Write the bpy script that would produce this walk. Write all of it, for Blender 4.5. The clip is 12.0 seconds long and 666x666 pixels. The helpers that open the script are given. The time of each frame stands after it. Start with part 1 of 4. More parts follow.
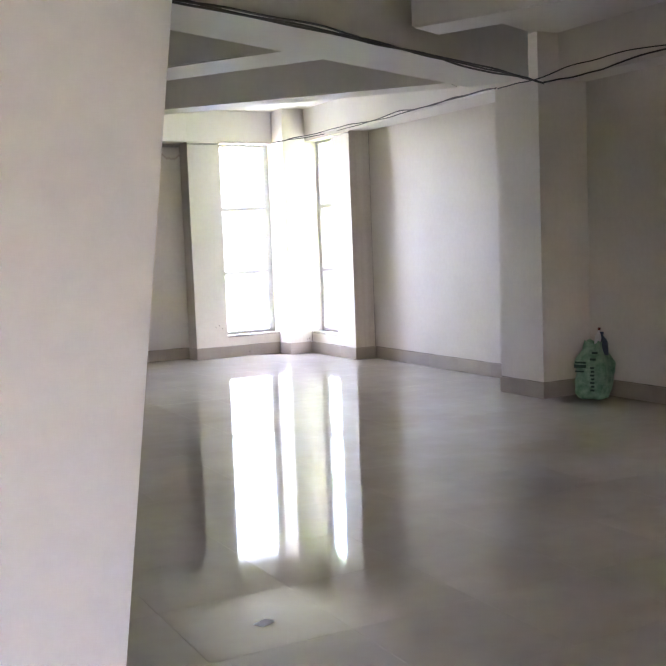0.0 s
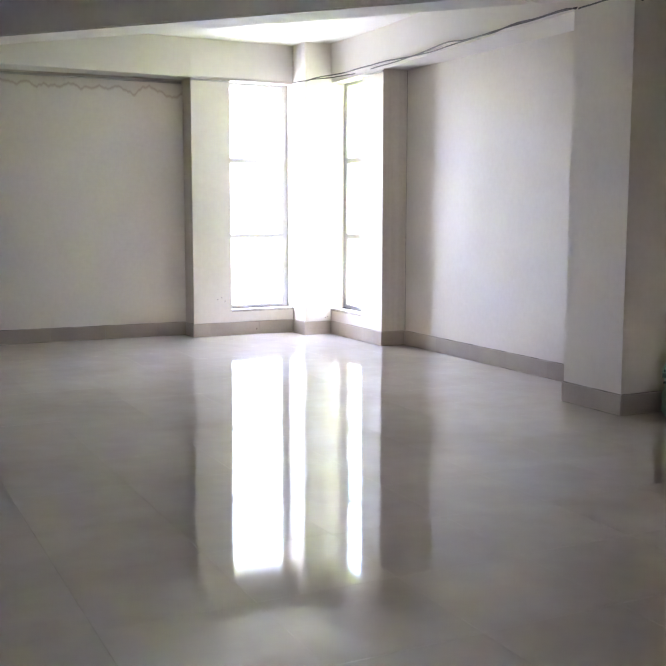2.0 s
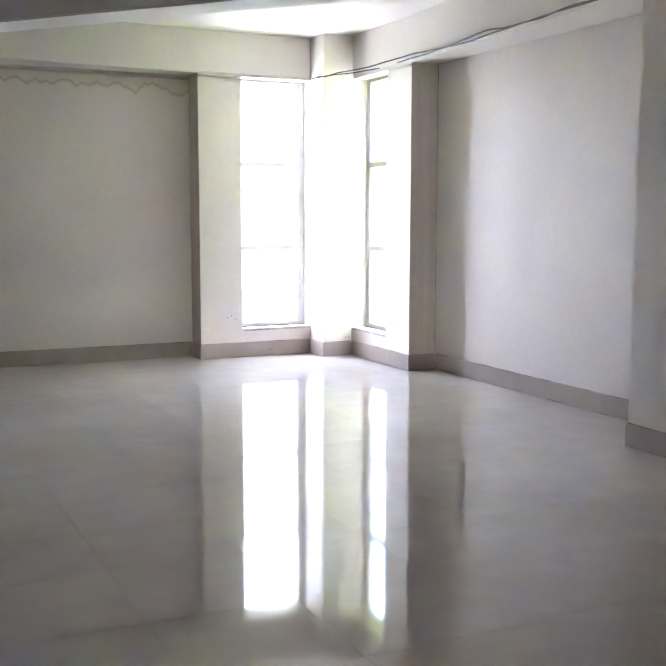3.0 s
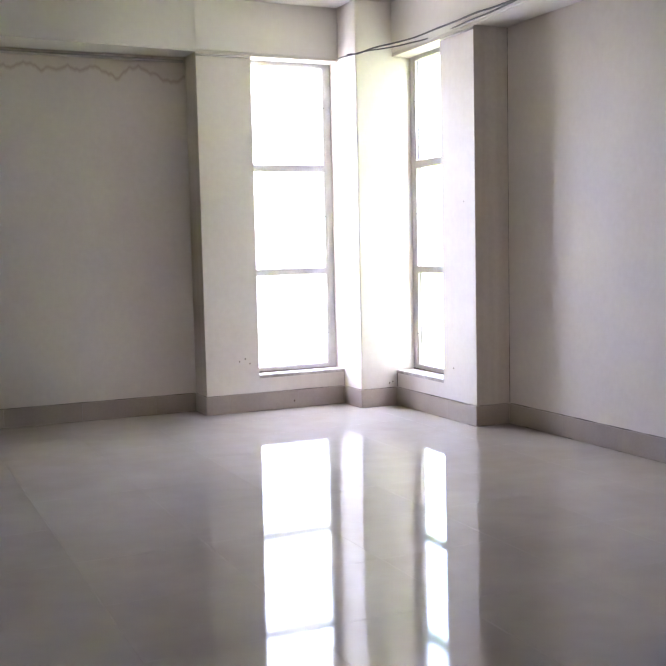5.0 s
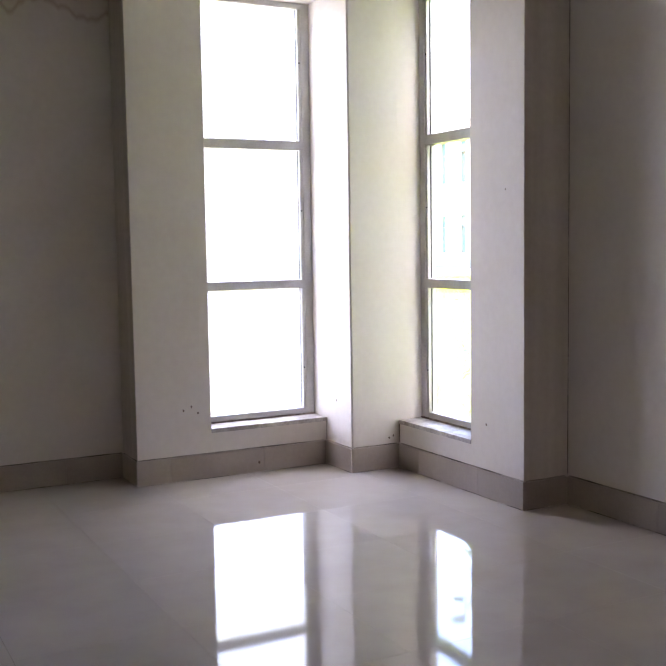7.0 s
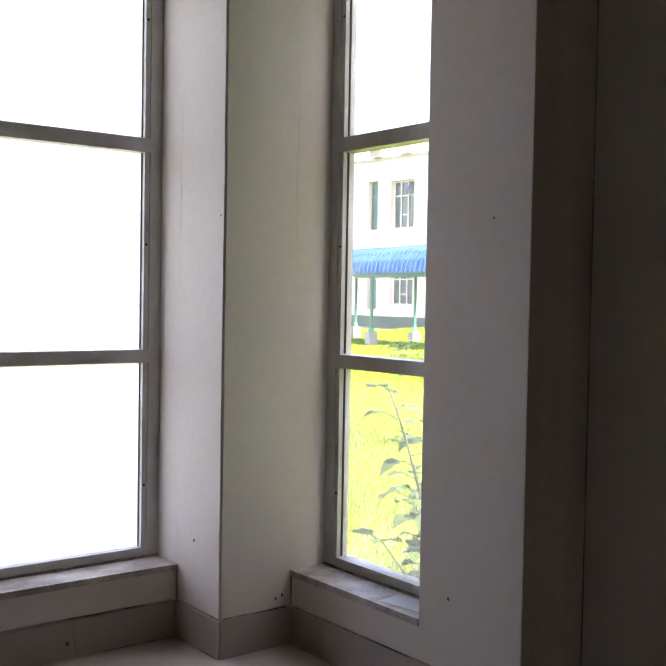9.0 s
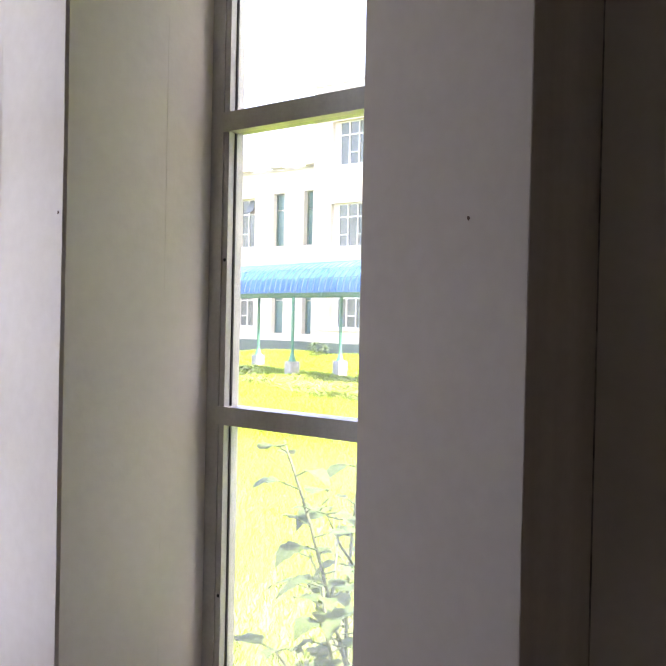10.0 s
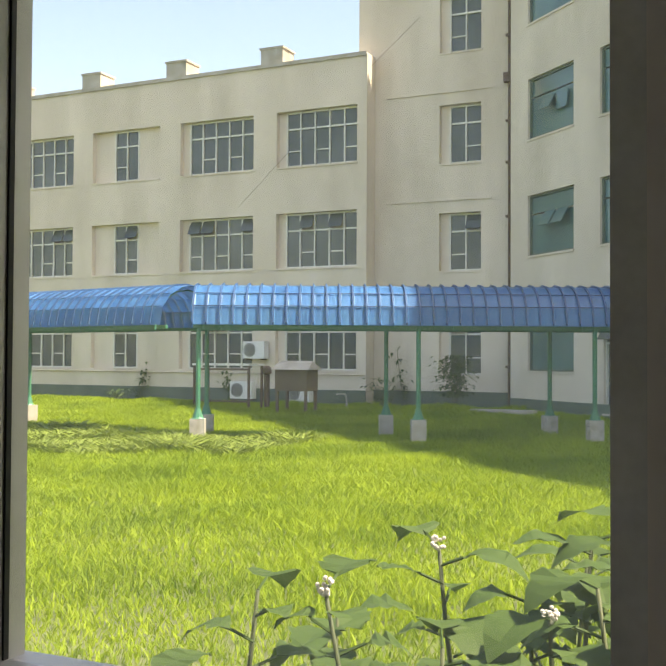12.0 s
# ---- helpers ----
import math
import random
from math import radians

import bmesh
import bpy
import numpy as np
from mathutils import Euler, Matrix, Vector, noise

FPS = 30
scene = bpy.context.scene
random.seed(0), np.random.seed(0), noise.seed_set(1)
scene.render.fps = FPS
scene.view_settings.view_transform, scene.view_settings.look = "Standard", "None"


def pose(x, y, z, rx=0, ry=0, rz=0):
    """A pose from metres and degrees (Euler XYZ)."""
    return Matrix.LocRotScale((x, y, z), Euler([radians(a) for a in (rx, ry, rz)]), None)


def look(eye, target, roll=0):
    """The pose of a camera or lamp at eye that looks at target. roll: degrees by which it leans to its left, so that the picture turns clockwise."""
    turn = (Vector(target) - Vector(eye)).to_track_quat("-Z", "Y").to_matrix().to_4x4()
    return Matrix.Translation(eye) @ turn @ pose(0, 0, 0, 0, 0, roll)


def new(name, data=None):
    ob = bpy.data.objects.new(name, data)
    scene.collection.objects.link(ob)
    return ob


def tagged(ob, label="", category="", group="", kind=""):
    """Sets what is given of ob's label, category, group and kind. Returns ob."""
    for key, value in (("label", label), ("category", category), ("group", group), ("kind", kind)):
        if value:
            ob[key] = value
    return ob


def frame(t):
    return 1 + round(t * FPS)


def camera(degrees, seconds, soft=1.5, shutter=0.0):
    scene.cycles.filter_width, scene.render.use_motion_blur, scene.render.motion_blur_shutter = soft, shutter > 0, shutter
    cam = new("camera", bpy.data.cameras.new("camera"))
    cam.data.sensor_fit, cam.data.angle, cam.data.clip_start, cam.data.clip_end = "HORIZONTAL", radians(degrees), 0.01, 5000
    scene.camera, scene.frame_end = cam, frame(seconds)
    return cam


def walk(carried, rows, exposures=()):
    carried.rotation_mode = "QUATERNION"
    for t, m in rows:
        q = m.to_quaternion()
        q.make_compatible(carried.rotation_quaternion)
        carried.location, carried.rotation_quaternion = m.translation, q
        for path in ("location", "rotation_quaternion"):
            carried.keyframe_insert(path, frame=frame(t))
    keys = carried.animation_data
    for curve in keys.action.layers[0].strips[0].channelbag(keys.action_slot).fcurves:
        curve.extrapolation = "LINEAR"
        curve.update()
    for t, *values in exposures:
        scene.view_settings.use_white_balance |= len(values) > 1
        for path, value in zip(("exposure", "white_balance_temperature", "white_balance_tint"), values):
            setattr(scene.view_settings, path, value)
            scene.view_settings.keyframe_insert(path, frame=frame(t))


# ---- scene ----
cam = camera(36.3, 12.0)
PATH = [
    (0, (-6.007, -12.487, 1.523), (-5.069, -10.73, 1.343), -2.2),
    (0.5, (-5.793, -12.085, 1.52), (-4.918, -10.3, 1.297), -0.7),
    (1, (-5.546, -11.588, 1.515), (-4.605, -9.841, 1.26), -0.6),
    (1.5, (-5.194, -11.145, 1.472), (-4.285, -9.382, 1.21), -1.0),
    (2, (-4.904, -10.659, 1.452), (-4.025, -8.879, 1.21), 0.1),
    (2.5, (-4.668, -10.146, 1.477), (-3.784, -8.366, 1.25), -0.3),
    (3, (-4.479, -9.636, 1.512), (-3.625, -7.843, 1.276), 0.1),
    (5, (-3.721, -7.5, 1.362), (-2.885, -5.691, 1.188), -1.3),
    (5.5, (-3.512, -6.978, 1.369), (-2.687, -5.164, 1.199), -1.2),
    (6, (-3.362, -6.434, 1.427), (-2.482, -4.648, 1.243), -1.4),
    (6.5, (-3.141, -5.877, 1.384), (-2.258, -4.092, 1.198), -1.2),
    (8.5, (-2.298, -3.779, 1.41), (-1.126, -2.162, 1.309), 0.2),
    (9, (-2.028, -3.302, 1.401), (-0.805, -1.721, 1.328), 1.0),
    (9.5, (-1.769, -2.828, 1.383), (-0.362, -1.407, 1.345), 1.1),
    (10, (-1.477, -2.366, 1.429), (-0.016, -1.0, 1.403), 1.2),
    (10.5, (-1.225, -1.923, 1.426), (0.298, -0.627, 1.423), 1.4),
    (11, (-0.932, -1.513, 1.43), (0.675, -0.323, 1.435), 1.0),
    (11.5, (-0.6, -1.162, 1.461), (1.063, -0.052, 1.482), 1.0),
    (12, (-0.295, -0.848, 1.485), (1.512, 0.007, 1.534), 0.3),
]
EXPOSURES = [
    (0.0, 6.4, 6400, 30), (1.0, 6.55, 6350, 31), (3.0, 6.4, 6250, 30), (5.0, 5.85, 6500, 36), (6.0, 5.35, 6600, 37), (6.5, 5.1, 6650, 37), (8.5, 3.4, 7000, 36), (9.0, 3.1, 7050, 35),
    (9.5, 3.2, 7150, 36), (10.0, 3.4, 7050, 37), (10.5, 3.0, 7150, 31), (11.0, 2.25, 8150, 32), (11.5, 1.92, 8200, 26), (12.0, 1.6, 8150, 20)]
walk(cam, [(t, look(eye, target, roll)) for t, eye, target, roll in PATH], EXPOSURES)

SUN_AZ, SUN_EL = radians(175), radians(57)
SUN_TO = Vector((math.sin(SUN_AZ) * math.cos(SUN_EL), math.cos(SUN_AZ) * math.cos(SUN_EL), math.sin(SUN_EL)))

# ---- world, sun, lights ----
world = bpy.data.worlds.new("sky_world")
scene.world = world
world.use_nodes = True
wn = world.node_tree
sky = wn.nodes.new("ShaderNodeTexSky")
sky.sky_type = "NISHITA"
sky.sun_disc = False
sky.sun_elevation = SUN_EL
sky.sun_rotation = SUN_AZ
sky.air_density, sky.dust_density, sky.ozone_density = 1.0, 1.8, 1.0
wn.links.new(sky.outputs[0], wn.nodes["Background"].inputs[0])
wn.nodes["Background"].inputs[1].default_value = 0.15

sun_data = bpy.data.lights.new("sun", "SUN")
sun_data.energy, sun_data.angle, sun_data.color = 5.0, radians(0.6), (1.0, 0.95, 0.86)
sun = new("sun", sun_data)
sun.matrix_world = look((0, 0, 60), Vector((0, 0, 60)) - SUN_TO)


def window_light(name, eye, target, sx, sy, power):
    """Sky light in an opening of the room."""
    d = bpy.data.lights.new(name, "AREA")
    d.shape, d.size, d.size_y, d.energy, d.color = "RECTANGLE", sx, sy, power, (1.0, 0.97, 0.94)
    ob = new(name, d)
    ob.matrix_world = look(eye, target)
    return ob


window_light("sky_light_window_1", (-0.39, 0.60, 1.6), (-0.39, -3, 1.6), 0.74, 2.5, 0.5)


# ---- materials ----
def mat(name, c1, c2, rough=0.6, metal=0.0, big=1.2, fine=40.0, bump=0.15, spread=1.0, spec=0.5, rand=0.0, stretch=1.0):
    """Two tones mixed by broad and fine noise, with fine relief."""
    m = bpy.data.materials.new(name)
    m.use_nodes = True
    n, l = m.node_tree.nodes, m.node_tree.links
    b = n["Principled BSDF"]
    g = n.new("ShaderNodeNewGeometry")
    a1, a2 = n.new("ShaderNodeTexNoise"), n.new("ShaderNodeTexNoise")
    a1.inputs["Scale"].default_value, a1.inputs["Detail"].default_value = big, 5
    a2.inputs["Scale"].default_value, a2.inputs["Detail"].default_value = fine, 3
    vm = n.new("ShaderNodeVectorMath")
    vm.operation = "MULTIPLY"
    vm.inputs[1].default_value = (1, 1, stretch)
    l.new(g.outputs["Position"], vm.inputs[0])
    l.new(vm.outputs[0], a1.inputs["Vector"])
    l.new(g.outputs["Position"], a2.inputs["Vector"])
    add = n.new("ShaderNodeMath")
    add.operation = "MULTIPLY_ADD"
    add.inputs[1].default_value = 0.35
    l.new(a2.outputs["Fac"], add.inputs[0])
    l.new(a1.outputs["Fac"], add.inputs[2])
    ramp = n.new("ShaderNodeValToRGB")
    ramp.color_ramp.elements[0].position, ramp.color_ramp.elements[1].position = 0.67 - 0.22 * spread, 0.67 + 0.22 * spread
    ramp.color_ramp.elements[0].color, ramp.color_ramp.elements[1].color = (*c1, 1), (*c2, 1)
    l.new(add.outputs[0], ramp.inputs[0])
    out = ramp.outputs[0]
    if rand:
        info, hsv = n.new("ShaderNodeObjectInfo"), n.new("ShaderNodeHueSaturation")
        mr = n.new("ShaderNodeMapRange")
        mr.inputs["To Min"].default_value, mr.inputs["To Max"].default_value = 1 - rand, 1 + rand
        l.new(info.outputs["Random"], mr.inputs["Value"])
        l.new(mr.outputs[0], hsv.inputs["Value"])
        l.new(out, hsv.inputs["Color"])
        out = hsv.outputs[0]
    l.new(out, b.inputs["Base Color"])
    b.inputs["Roughness"].default_value, b.inputs["Metallic"].default_value = rough, metal
    b.inputs["Specular IOR Level"].default_value = spec
    if bump:
        bp = n.new("ShaderNodeBump")
        bp.inputs["Strength"].default_value, bp.inputs["Distance"].default_value = bump, 0.01
        l.new(a2.outputs["Fac"], bp.inputs["Height"])
        l.new(bp.outputs[0], b.inputs["Normal"])
    return m


def leafy(name, c1, c2, trans=0.5):
    """Leaf tissue that lets light through; tone varies leaf by leaf."""
    m = bpy.data.materials.new(name)
    m.use_nodes = True
    n, l = m.node_tree.nodes, m.node_tree.links
    b = n["Principled BSDF"]
    g = n.new("ShaderNodeNewGeometry")
    noise_n = n.new("ShaderNodeTexNoise")
    noise_n.inputs["Scale"].default_value = 0.5
    l.new(g.outputs["Position"], noise_n.inputs["Vector"])
    mixv = n.new("ShaderNodeMath")
    mixv.operation = "MULTIPLY_ADD"
    mixv.inputs[1].default_value = 0.6
    l.new(g.outputs["Random Per Island"], mixv.inputs[0])
    sub = n.new("ShaderNodeMath")
    sub.operation = "SUBTRACT"
    sub.inputs[1].default_value = 0.3
    l.new(noise_n.outputs["Fac"], sub.inputs[0])
    l.new(sub.outputs[0], mixv.inputs[2])
    ramp = n.new("ShaderNodeValToRGB")
    ramp.color_ramp.elements[0].position, ramp.color_ramp.elements[1].position = 0.05, 0.85
    ramp.color_ramp.elements[0].color, ramp.color_ramp.elements[1].color = (*c1, 1), (*c2, 1)
    l.new(mixv.outputs[0], ramp.inputs[0])
    l.new(ramp.outputs[0], b.inputs["Base Color"])
    b.inputs["Roughness"].default_value = 0.65
    b.inputs["Specular IOR Level"].default_value = 0.2
    t = n.new("ShaderNodeBsdfTranslucent")
    l.new(ramp.outputs[0], t.inputs["Color"])
    mx = n.new("ShaderNodeMixShader")
    mx.inputs[0].default_value = trans
    l.new(b.outputs[0], mx.inputs[1])
    l.new(t.outputs[0], mx.inputs[2])
    l.new(mx.outputs[0], n["Material Output"].inputs["Surface"])
    return m


def pane_mat(name, tint, dust_haze):
    """Clear glass whose film scatters daylight: dusty in window_1, added glare haze in window_2."""
    m = bpy.data.materials.new(name)
    m.use_nodes = True
    n, l = m.node_tree.nodes, m.node_tree.links
    n.remove(n["Principled BSDF"])
    tr, gl, mx, fr = n.new("ShaderNodeBsdfTransparent"), n.new("ShaderNodeBsdfGlossy"), n.new("ShaderNodeMixShader"), n.new("ShaderNodeLayerWeight")
    du, mx2 = n.new("ShaderNodeBsdfTranslucent"), n.new("ShaderNodeMixShader")
    g, nz, mr = n.new("ShaderNodeNewGeometry"), n.new("ShaderNodeTexNoise"), n.new("ShaderNodeMapRange")
    nz.inputs["Scale"].default_value, nz.inputs["Detail"].default_value = 3.0, 4
    l.new(g.outputs["Position"], nz.inputs["Vector"])
    l.new(nz.outputs["Fac"], mr.inputs["Value"])
    mr.inputs["From Min"].default_value, mr.inputs["From Max"].default_value = 0.3, 0.7
    mr.inputs["To Min"].default_value, mr.inputs["To Max"].default_value = dust_haze * 0.7, dust_haze * 1.3
    tr.inputs["Color"].default_value = (*tint, 1)
    du.inputs["Color"].default_value = (0.86, 0.89, 0.90, 1)
    gl.inputs["Roughness"].default_value = 0.02
    fr.inputs["Blend"].default_value = 0.5
    pw, ma = n.new("ShaderNodeMath"), n.new("ShaderNodeMath")
    pw.operation, ma.operation = "POWER", "MULTIPLY_ADD"
    pw.inputs[1].default_value, ma.inputs[1].default_value, ma.inputs[2].default_value = 5.0, 0.5, 0.02
    l.new(fr.outputs["Facing"], pw.inputs[0])
    l.new(pw.outputs[0], ma.inputs[0])
    l.new(mr.outputs[0], mx2.inputs[0])
    l.new(tr.outputs[0], mx2.inputs[1])
    l.new(du.outputs[0], mx2.inputs[2])
    l.new(ma.outputs[0], mx.inputs[0])
    l.new(mx2.outputs[0], mx.inputs[1])
    l.new(gl.outputs[0], mx.inputs[2])
    l.new(mx.outputs[0], n["Material Output"].inputs["Surface"])
    return m


PAINT = mat("cream_wall_paint", (0.63, 0.565, 0.50), (0.72, 0.66, 0.60), 0.55, big=0.7, fine=25, bump=0.12, spec=0.35)
CEIL = mat("ceiling_paint", (0.65, 0.60, 0.55), (0.72, 0.675, 0.625), 0.75, big=0.6, fine=20, bump=0.12)
SKIRT = mat("beige_skirting_tile", (0.33, 0.27, 0.225), (0.40, 0.335, 0.285), 0.3, big=3, fine=60, bump=0.04, rand=0.05)
TILE = mat("polished_cream_tile", (0.45, 0.395, 0.345), (0.54, 0.485, 0.435), 0.05, big=1.1, fine=6, bump=0.006, spec=0.85, rand=0.015)
GROUT = mat("tile_grout", (0.30, 0.26, 0.23), (0.38, 0.33, 0.29), 0.8)
GRIME = mat("grimy_cement_joint", (0.07, 0.05, 0.04), (0.46, 0.40, 0.345), 0.85, big=5, fine=60, bump=0.4, spread=0.7)
MARBLE = mat("cream_stone_sill", (0.22, 0.18, 0.15), (0.62, 0.575, 0.53), 0.5, big=9, fine=70, bump=0.05)
ALU = mat("dull_aluminium", (0.44, 0.43, 0.41), (0.60, 0.59, 0.57), 0.45, metal=0.25, big=6, fine=90, bump=0.05)
GASKET = mat("black_rubber", (0.015, 0.015, 0.015), (0.03, 0.03, 0.03), 0.6)
# the veil on these two imitates lens glare washing out the view
GLASS = pane_mat("clear_window_glass", (0.93, 0.96, 0.94), 0.06)
GLARE_GLASS = pane_mat("glare_haze_window_glass", (0.93, 0.96, 0.94), 0.16)
DUSTY_GLASS = pane_mat("dusty_window_glass", (0.93, 0.95, 0.94), 0.6)
CABLE = mat("dark_cable", (0.03, 0.025, 0.025), (0.07, 0.06, 0.06), 0.5)
CONDUIT = mat("painted_conduit", (0.42, 0.38, 0.35), (0.52, 0.48, 0.44), 0.5)
SACK = mat("green_woven_plastic", (0.13, 0.27, 0.17), (0.34, 0.52, 0.36), 0.4, big=16, fine=120, bump=0.5)
SACKINK = mat("dark_green_print", (0.03, 0.07, 0.05), (0.06, 0.12, 0.09), 0.6)
BLUEPET = mat("dark_blue_plastic", (0.03, 0.05, 0.09), (0.06, 0.10, 0.16), 0.3)
REDCAP = mat("dark_red_plastic", (0.10, 0.02, 0.02), (0.16, 0.04, 0.03), 0.4)
WHITEPLASTIC = mat("white_plastic", (0.68, 0.68, 0.66), (0.78, 0.78, 0.76), 0.4)
PAPER = mat("white_paper", (0.78, 0.78, 0.78), (0.86, 0.86, 0.86), 0.25, bump=0.03, spec=0.7)
FACADE = mat("cream_facade_render", (0.54, 0.455, 0.36), (0.77, 0.675, 0.56), 0.85, big=0.8, fine=3.0, bump=0.1, spread=1.15, stretch=0.22)
PLINTH = mat("dark_green_plinth_paint", (0.075, 0.105, 0.08), (0.13, 0.165, 0.13), 0.75, big=1.5)
WFRAME = mat("white_window_frame", (0.62, 0.60, 0.54), (0.74, 0.72, 0.66), 0.5)
DARKGLASS = mat("dim_window_glass", (0.045, 0.055, 0.055), (0.11, 0.125, 0.12), 0.08, big=0.9, fine=3, bump=0.0)
TEALGLASS = mat("teal_film_glass", (0.05, 0.12, 0.12), (0.10, 0.20, 0.19), 0.12, big=0.8, fine=4, bump=0.0)
CONCRETE = mat("weathered_concrete", (0.30, 0.27, 0.22), (0.52, 0.48, 0.42), 0.85, big=2.5, fine=14, bump=0.3)
BLUEROOF = mat("blue_painted_sheet", (0.035, 0.19, 0.48), (0.08, 0.30, 0.62), 0.36, big=1.5, fine=9, bump=0.05, spec=0.8)
BLUERIB = mat("dark_blue_seam", (0.015, 0.06, 0.16), (0.03, 0.10, 0.24), 0.45)
POSTGREEN = mat("green_painted_steel", (0.03, 0.16, 0.09), (0.05, 0.22, 0.13), 0.45)
POT = mat("whitewashed_concrete", (0.28, 0.26, 0.21), (0.46, 0.43, 0.38), 0.8, big=8, fine=40, bump=0.2)
RUST = mat("rusty_steel", (0.09, 0.05, 0.035), (0.16, 0.10, 0.07), 0.75)
SHEETWHITE = mat("pale_metal_sheet", (0.60, 0.60, 0.58), (0.74, 0.73, 0.71), 0.35)
OLDWOOD = mat("weathered_wood", (0.12, 0.08, 0.055), (0.20, 0.15, 0.10), 0.8, big=4, fine=30)
SOIL = mat("grassy_soil", (0.065, 0.085, 0.03), (0.12, 0.14, 0.055), 0.95, big=0.8, fine=12, bump=0.5)
GRASS = leafy("grass_blades", (0.10, 0.19, 0.012), (0.36, 0.47, 0.035), 0.5)
LEAF = leafy("broad_green_leaf", (0.030, 0.062, 0.018), (0.075, 0.125, 0.035), 0.25)
STEM = mat("green_brown_stem", (0.05, 0.07, 0.03), (0.10, 0.11, 0.05), 0.7)
FLOWER = mat("pale_flower", (0.45, 0.42, 0.40), (0.65, 0.62, 0.58), 0.8)
DRYGRASS = leafy("flattened_weeds", (0.09, 0.14, 0.02), (0.28, 0.36, 0.08), 0.3)


def stained(base):
    """The wall paint with a wavy brown watermark under the beam."""
    m = base.copy()
    m.name = "water_stained_wall_paint"
    n, l = m.node_tree.nodes, m.node_tree.links
    b = n["Principled BSDF"]
    src = b.inputs["Base Color"].links[0].from_socket
    g, sep = n.new("ShaderNodeNewGeometry"), n.new("ShaderNodeSeparateXYZ")
    l.new(g.outputs["Position"], sep.inputs[0])
    nz = n.new("ShaderNodeTexNoise")
    nz.noise_dimensions = "1D"
    nz.inputs["Scale"].default_value, nz.inputs["Detail"].default_value = 2.6, 4
    l.new(sep.outputs[0], nz.inputs["W"])

    def op(kind, a, c, d=None):
        q = n.new("ShaderNodeMath")
        q.operation = kind
        for i, v in enumerate((a, c, d)):
            if v is None:
                continue
            if isinstance(v, (int, float)):
                q.inputs[i].default_value = v
            else:
                l.new(v, q.inputs[i])
        return q.outputs[0]

    edge = op("MULTIPLY_ADD", nz.outputs["Fac"], -0.42, 2.975)
    d = op("ABSOLUTE", op("SUBTRACT", sep.outputs[2], edge), 0)
    lineq = op("SUBTRACT", 1.0, op("MINIMUM", op("DIVIDE", d, 0.028), 1.0))
    above = op("GREATER_THAN", sep.outputs[2], edge)
    fac = op("MAXIMUM", op("MULTIPLY", lineq, 0.5), op("MULTIPLY", above, 0.10))
    mx = n.new("ShaderNodeMix")
    mx.data_type = "RGBA"
    l.new(fac, mx.inputs["Factor"])
    l.new(src, mx.inputs["A"])
    mx.inputs["B"].default_value = (0.34, 0.20, 0.14, 1)
    l.new(mx.outputs["Result"], b.inputs["Base Color"])
    return m


STAINED = stained(PAINT)
PARTITION = mat("greyish_partition_paint", (0.50, 0.475, 0.49), (0.57, 0.545, 0.56), 0.6, big=1.2, fine=25, bump=0.12)
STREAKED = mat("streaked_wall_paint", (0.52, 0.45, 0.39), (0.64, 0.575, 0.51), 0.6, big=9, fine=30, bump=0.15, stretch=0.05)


# ---- mesh helpers ----
def box(bm, x0, x1, y0, y1, z0, z1):
    v = [bm.verts.new(p) for p in ((x0, y0, z0), (x1, y0, z0), (x1, y1, z0), (x0, y1, z0), (x0, y0, z1), (x1, y0, z1), (x1, y1, z1), (x0, y1, z1))]
    for f in ((3, 2, 1, 0), (4, 5, 6, 7), (0, 1, 5, 4), (1, 2, 6, 5), (2, 3, 7, 6), (3, 0, 4, 7)):
        bm.faces.new([v[i] for i in f])


def prism(bm, plan, z0, z1):
    lo, hi = [bm.verts.new((x, y, z0)) for x, y in plan], [bm.verts.new((x, y, z1)) for x, y in plan]
    bm.faces.new(lo[::-1]), bm.faces.new(hi)
    for i in range(len(plan)):
        j = (i + 1) % len(plan)
        bm.faces.new((lo[i], lo[j], hi[j], hi[i]))
    bmesh.ops.recalc_face_normals(bm, faces=bm.faces)


def rings(bm, loops, cap=True):
    vs = [[bm.verts.new(p) for p in lp] for lp in loops]
    k = len(loops[0])
    for a, b in zip(vs, vs[1:]):
        for i in range(k):
            bm.faces.new((a[i], a[(i + 1) % k], b[(i + 1) % k], b[i]))
    if cap:
        bm.faces.new(vs[0][::-1]), bm.faces.new(vs[-1])


def tube(bm, pts, r0, r1=None, k=6):
    pts = [Vector(p) for p in pts]
    r1 = r0 if r1 is None else r1
    loops = []
    for i, p in enumerate(pts):
        d = (pts[min(i + 1, len(pts) - 1)] - pts[max(i - 1, 0)]).normalized()
        s = d.cross(Vector((0, 0, 1)) if abs(d.z) < 0.9 else Vector((1, 0, 0))).normalized()
        u = s.cross(d)
        r = r0 + (r1 - r0) * i / max(1, len(pts) - 1)
        loops.append([p + r * (math.cos(6.2832 * j / k) * s + math.sin(6.2832 * j / k) * u) for j in range(k)])
    rings(bm, loops)


def part(name, bm, material, parent=None, label="", bevel=0.0, smooth=False):
    """Links a bmesh as one mesh object, under a thing or a part."""
    if bevel:
        bmesh.ops.bevel(bm, geom=[e for e in bm.edges if e.is_manifold and e.calc_face_angle() > 0.5], offset=bevel, segments=2, affect="EDGES")
    bmesh.ops.recalc_face_normals(bm, faces=bm.faces)
    me = bpy.data.meshes.new(name)
    bm.to_mesh(me)
    bm.free()
    me.materials.append(material)
    if smooth:
        for p in me.polygons:
            p.use_smooth = True
    ob = new(name, me)
    ob.parent = parent
    if label:
        ob["label"] = label
    return ob


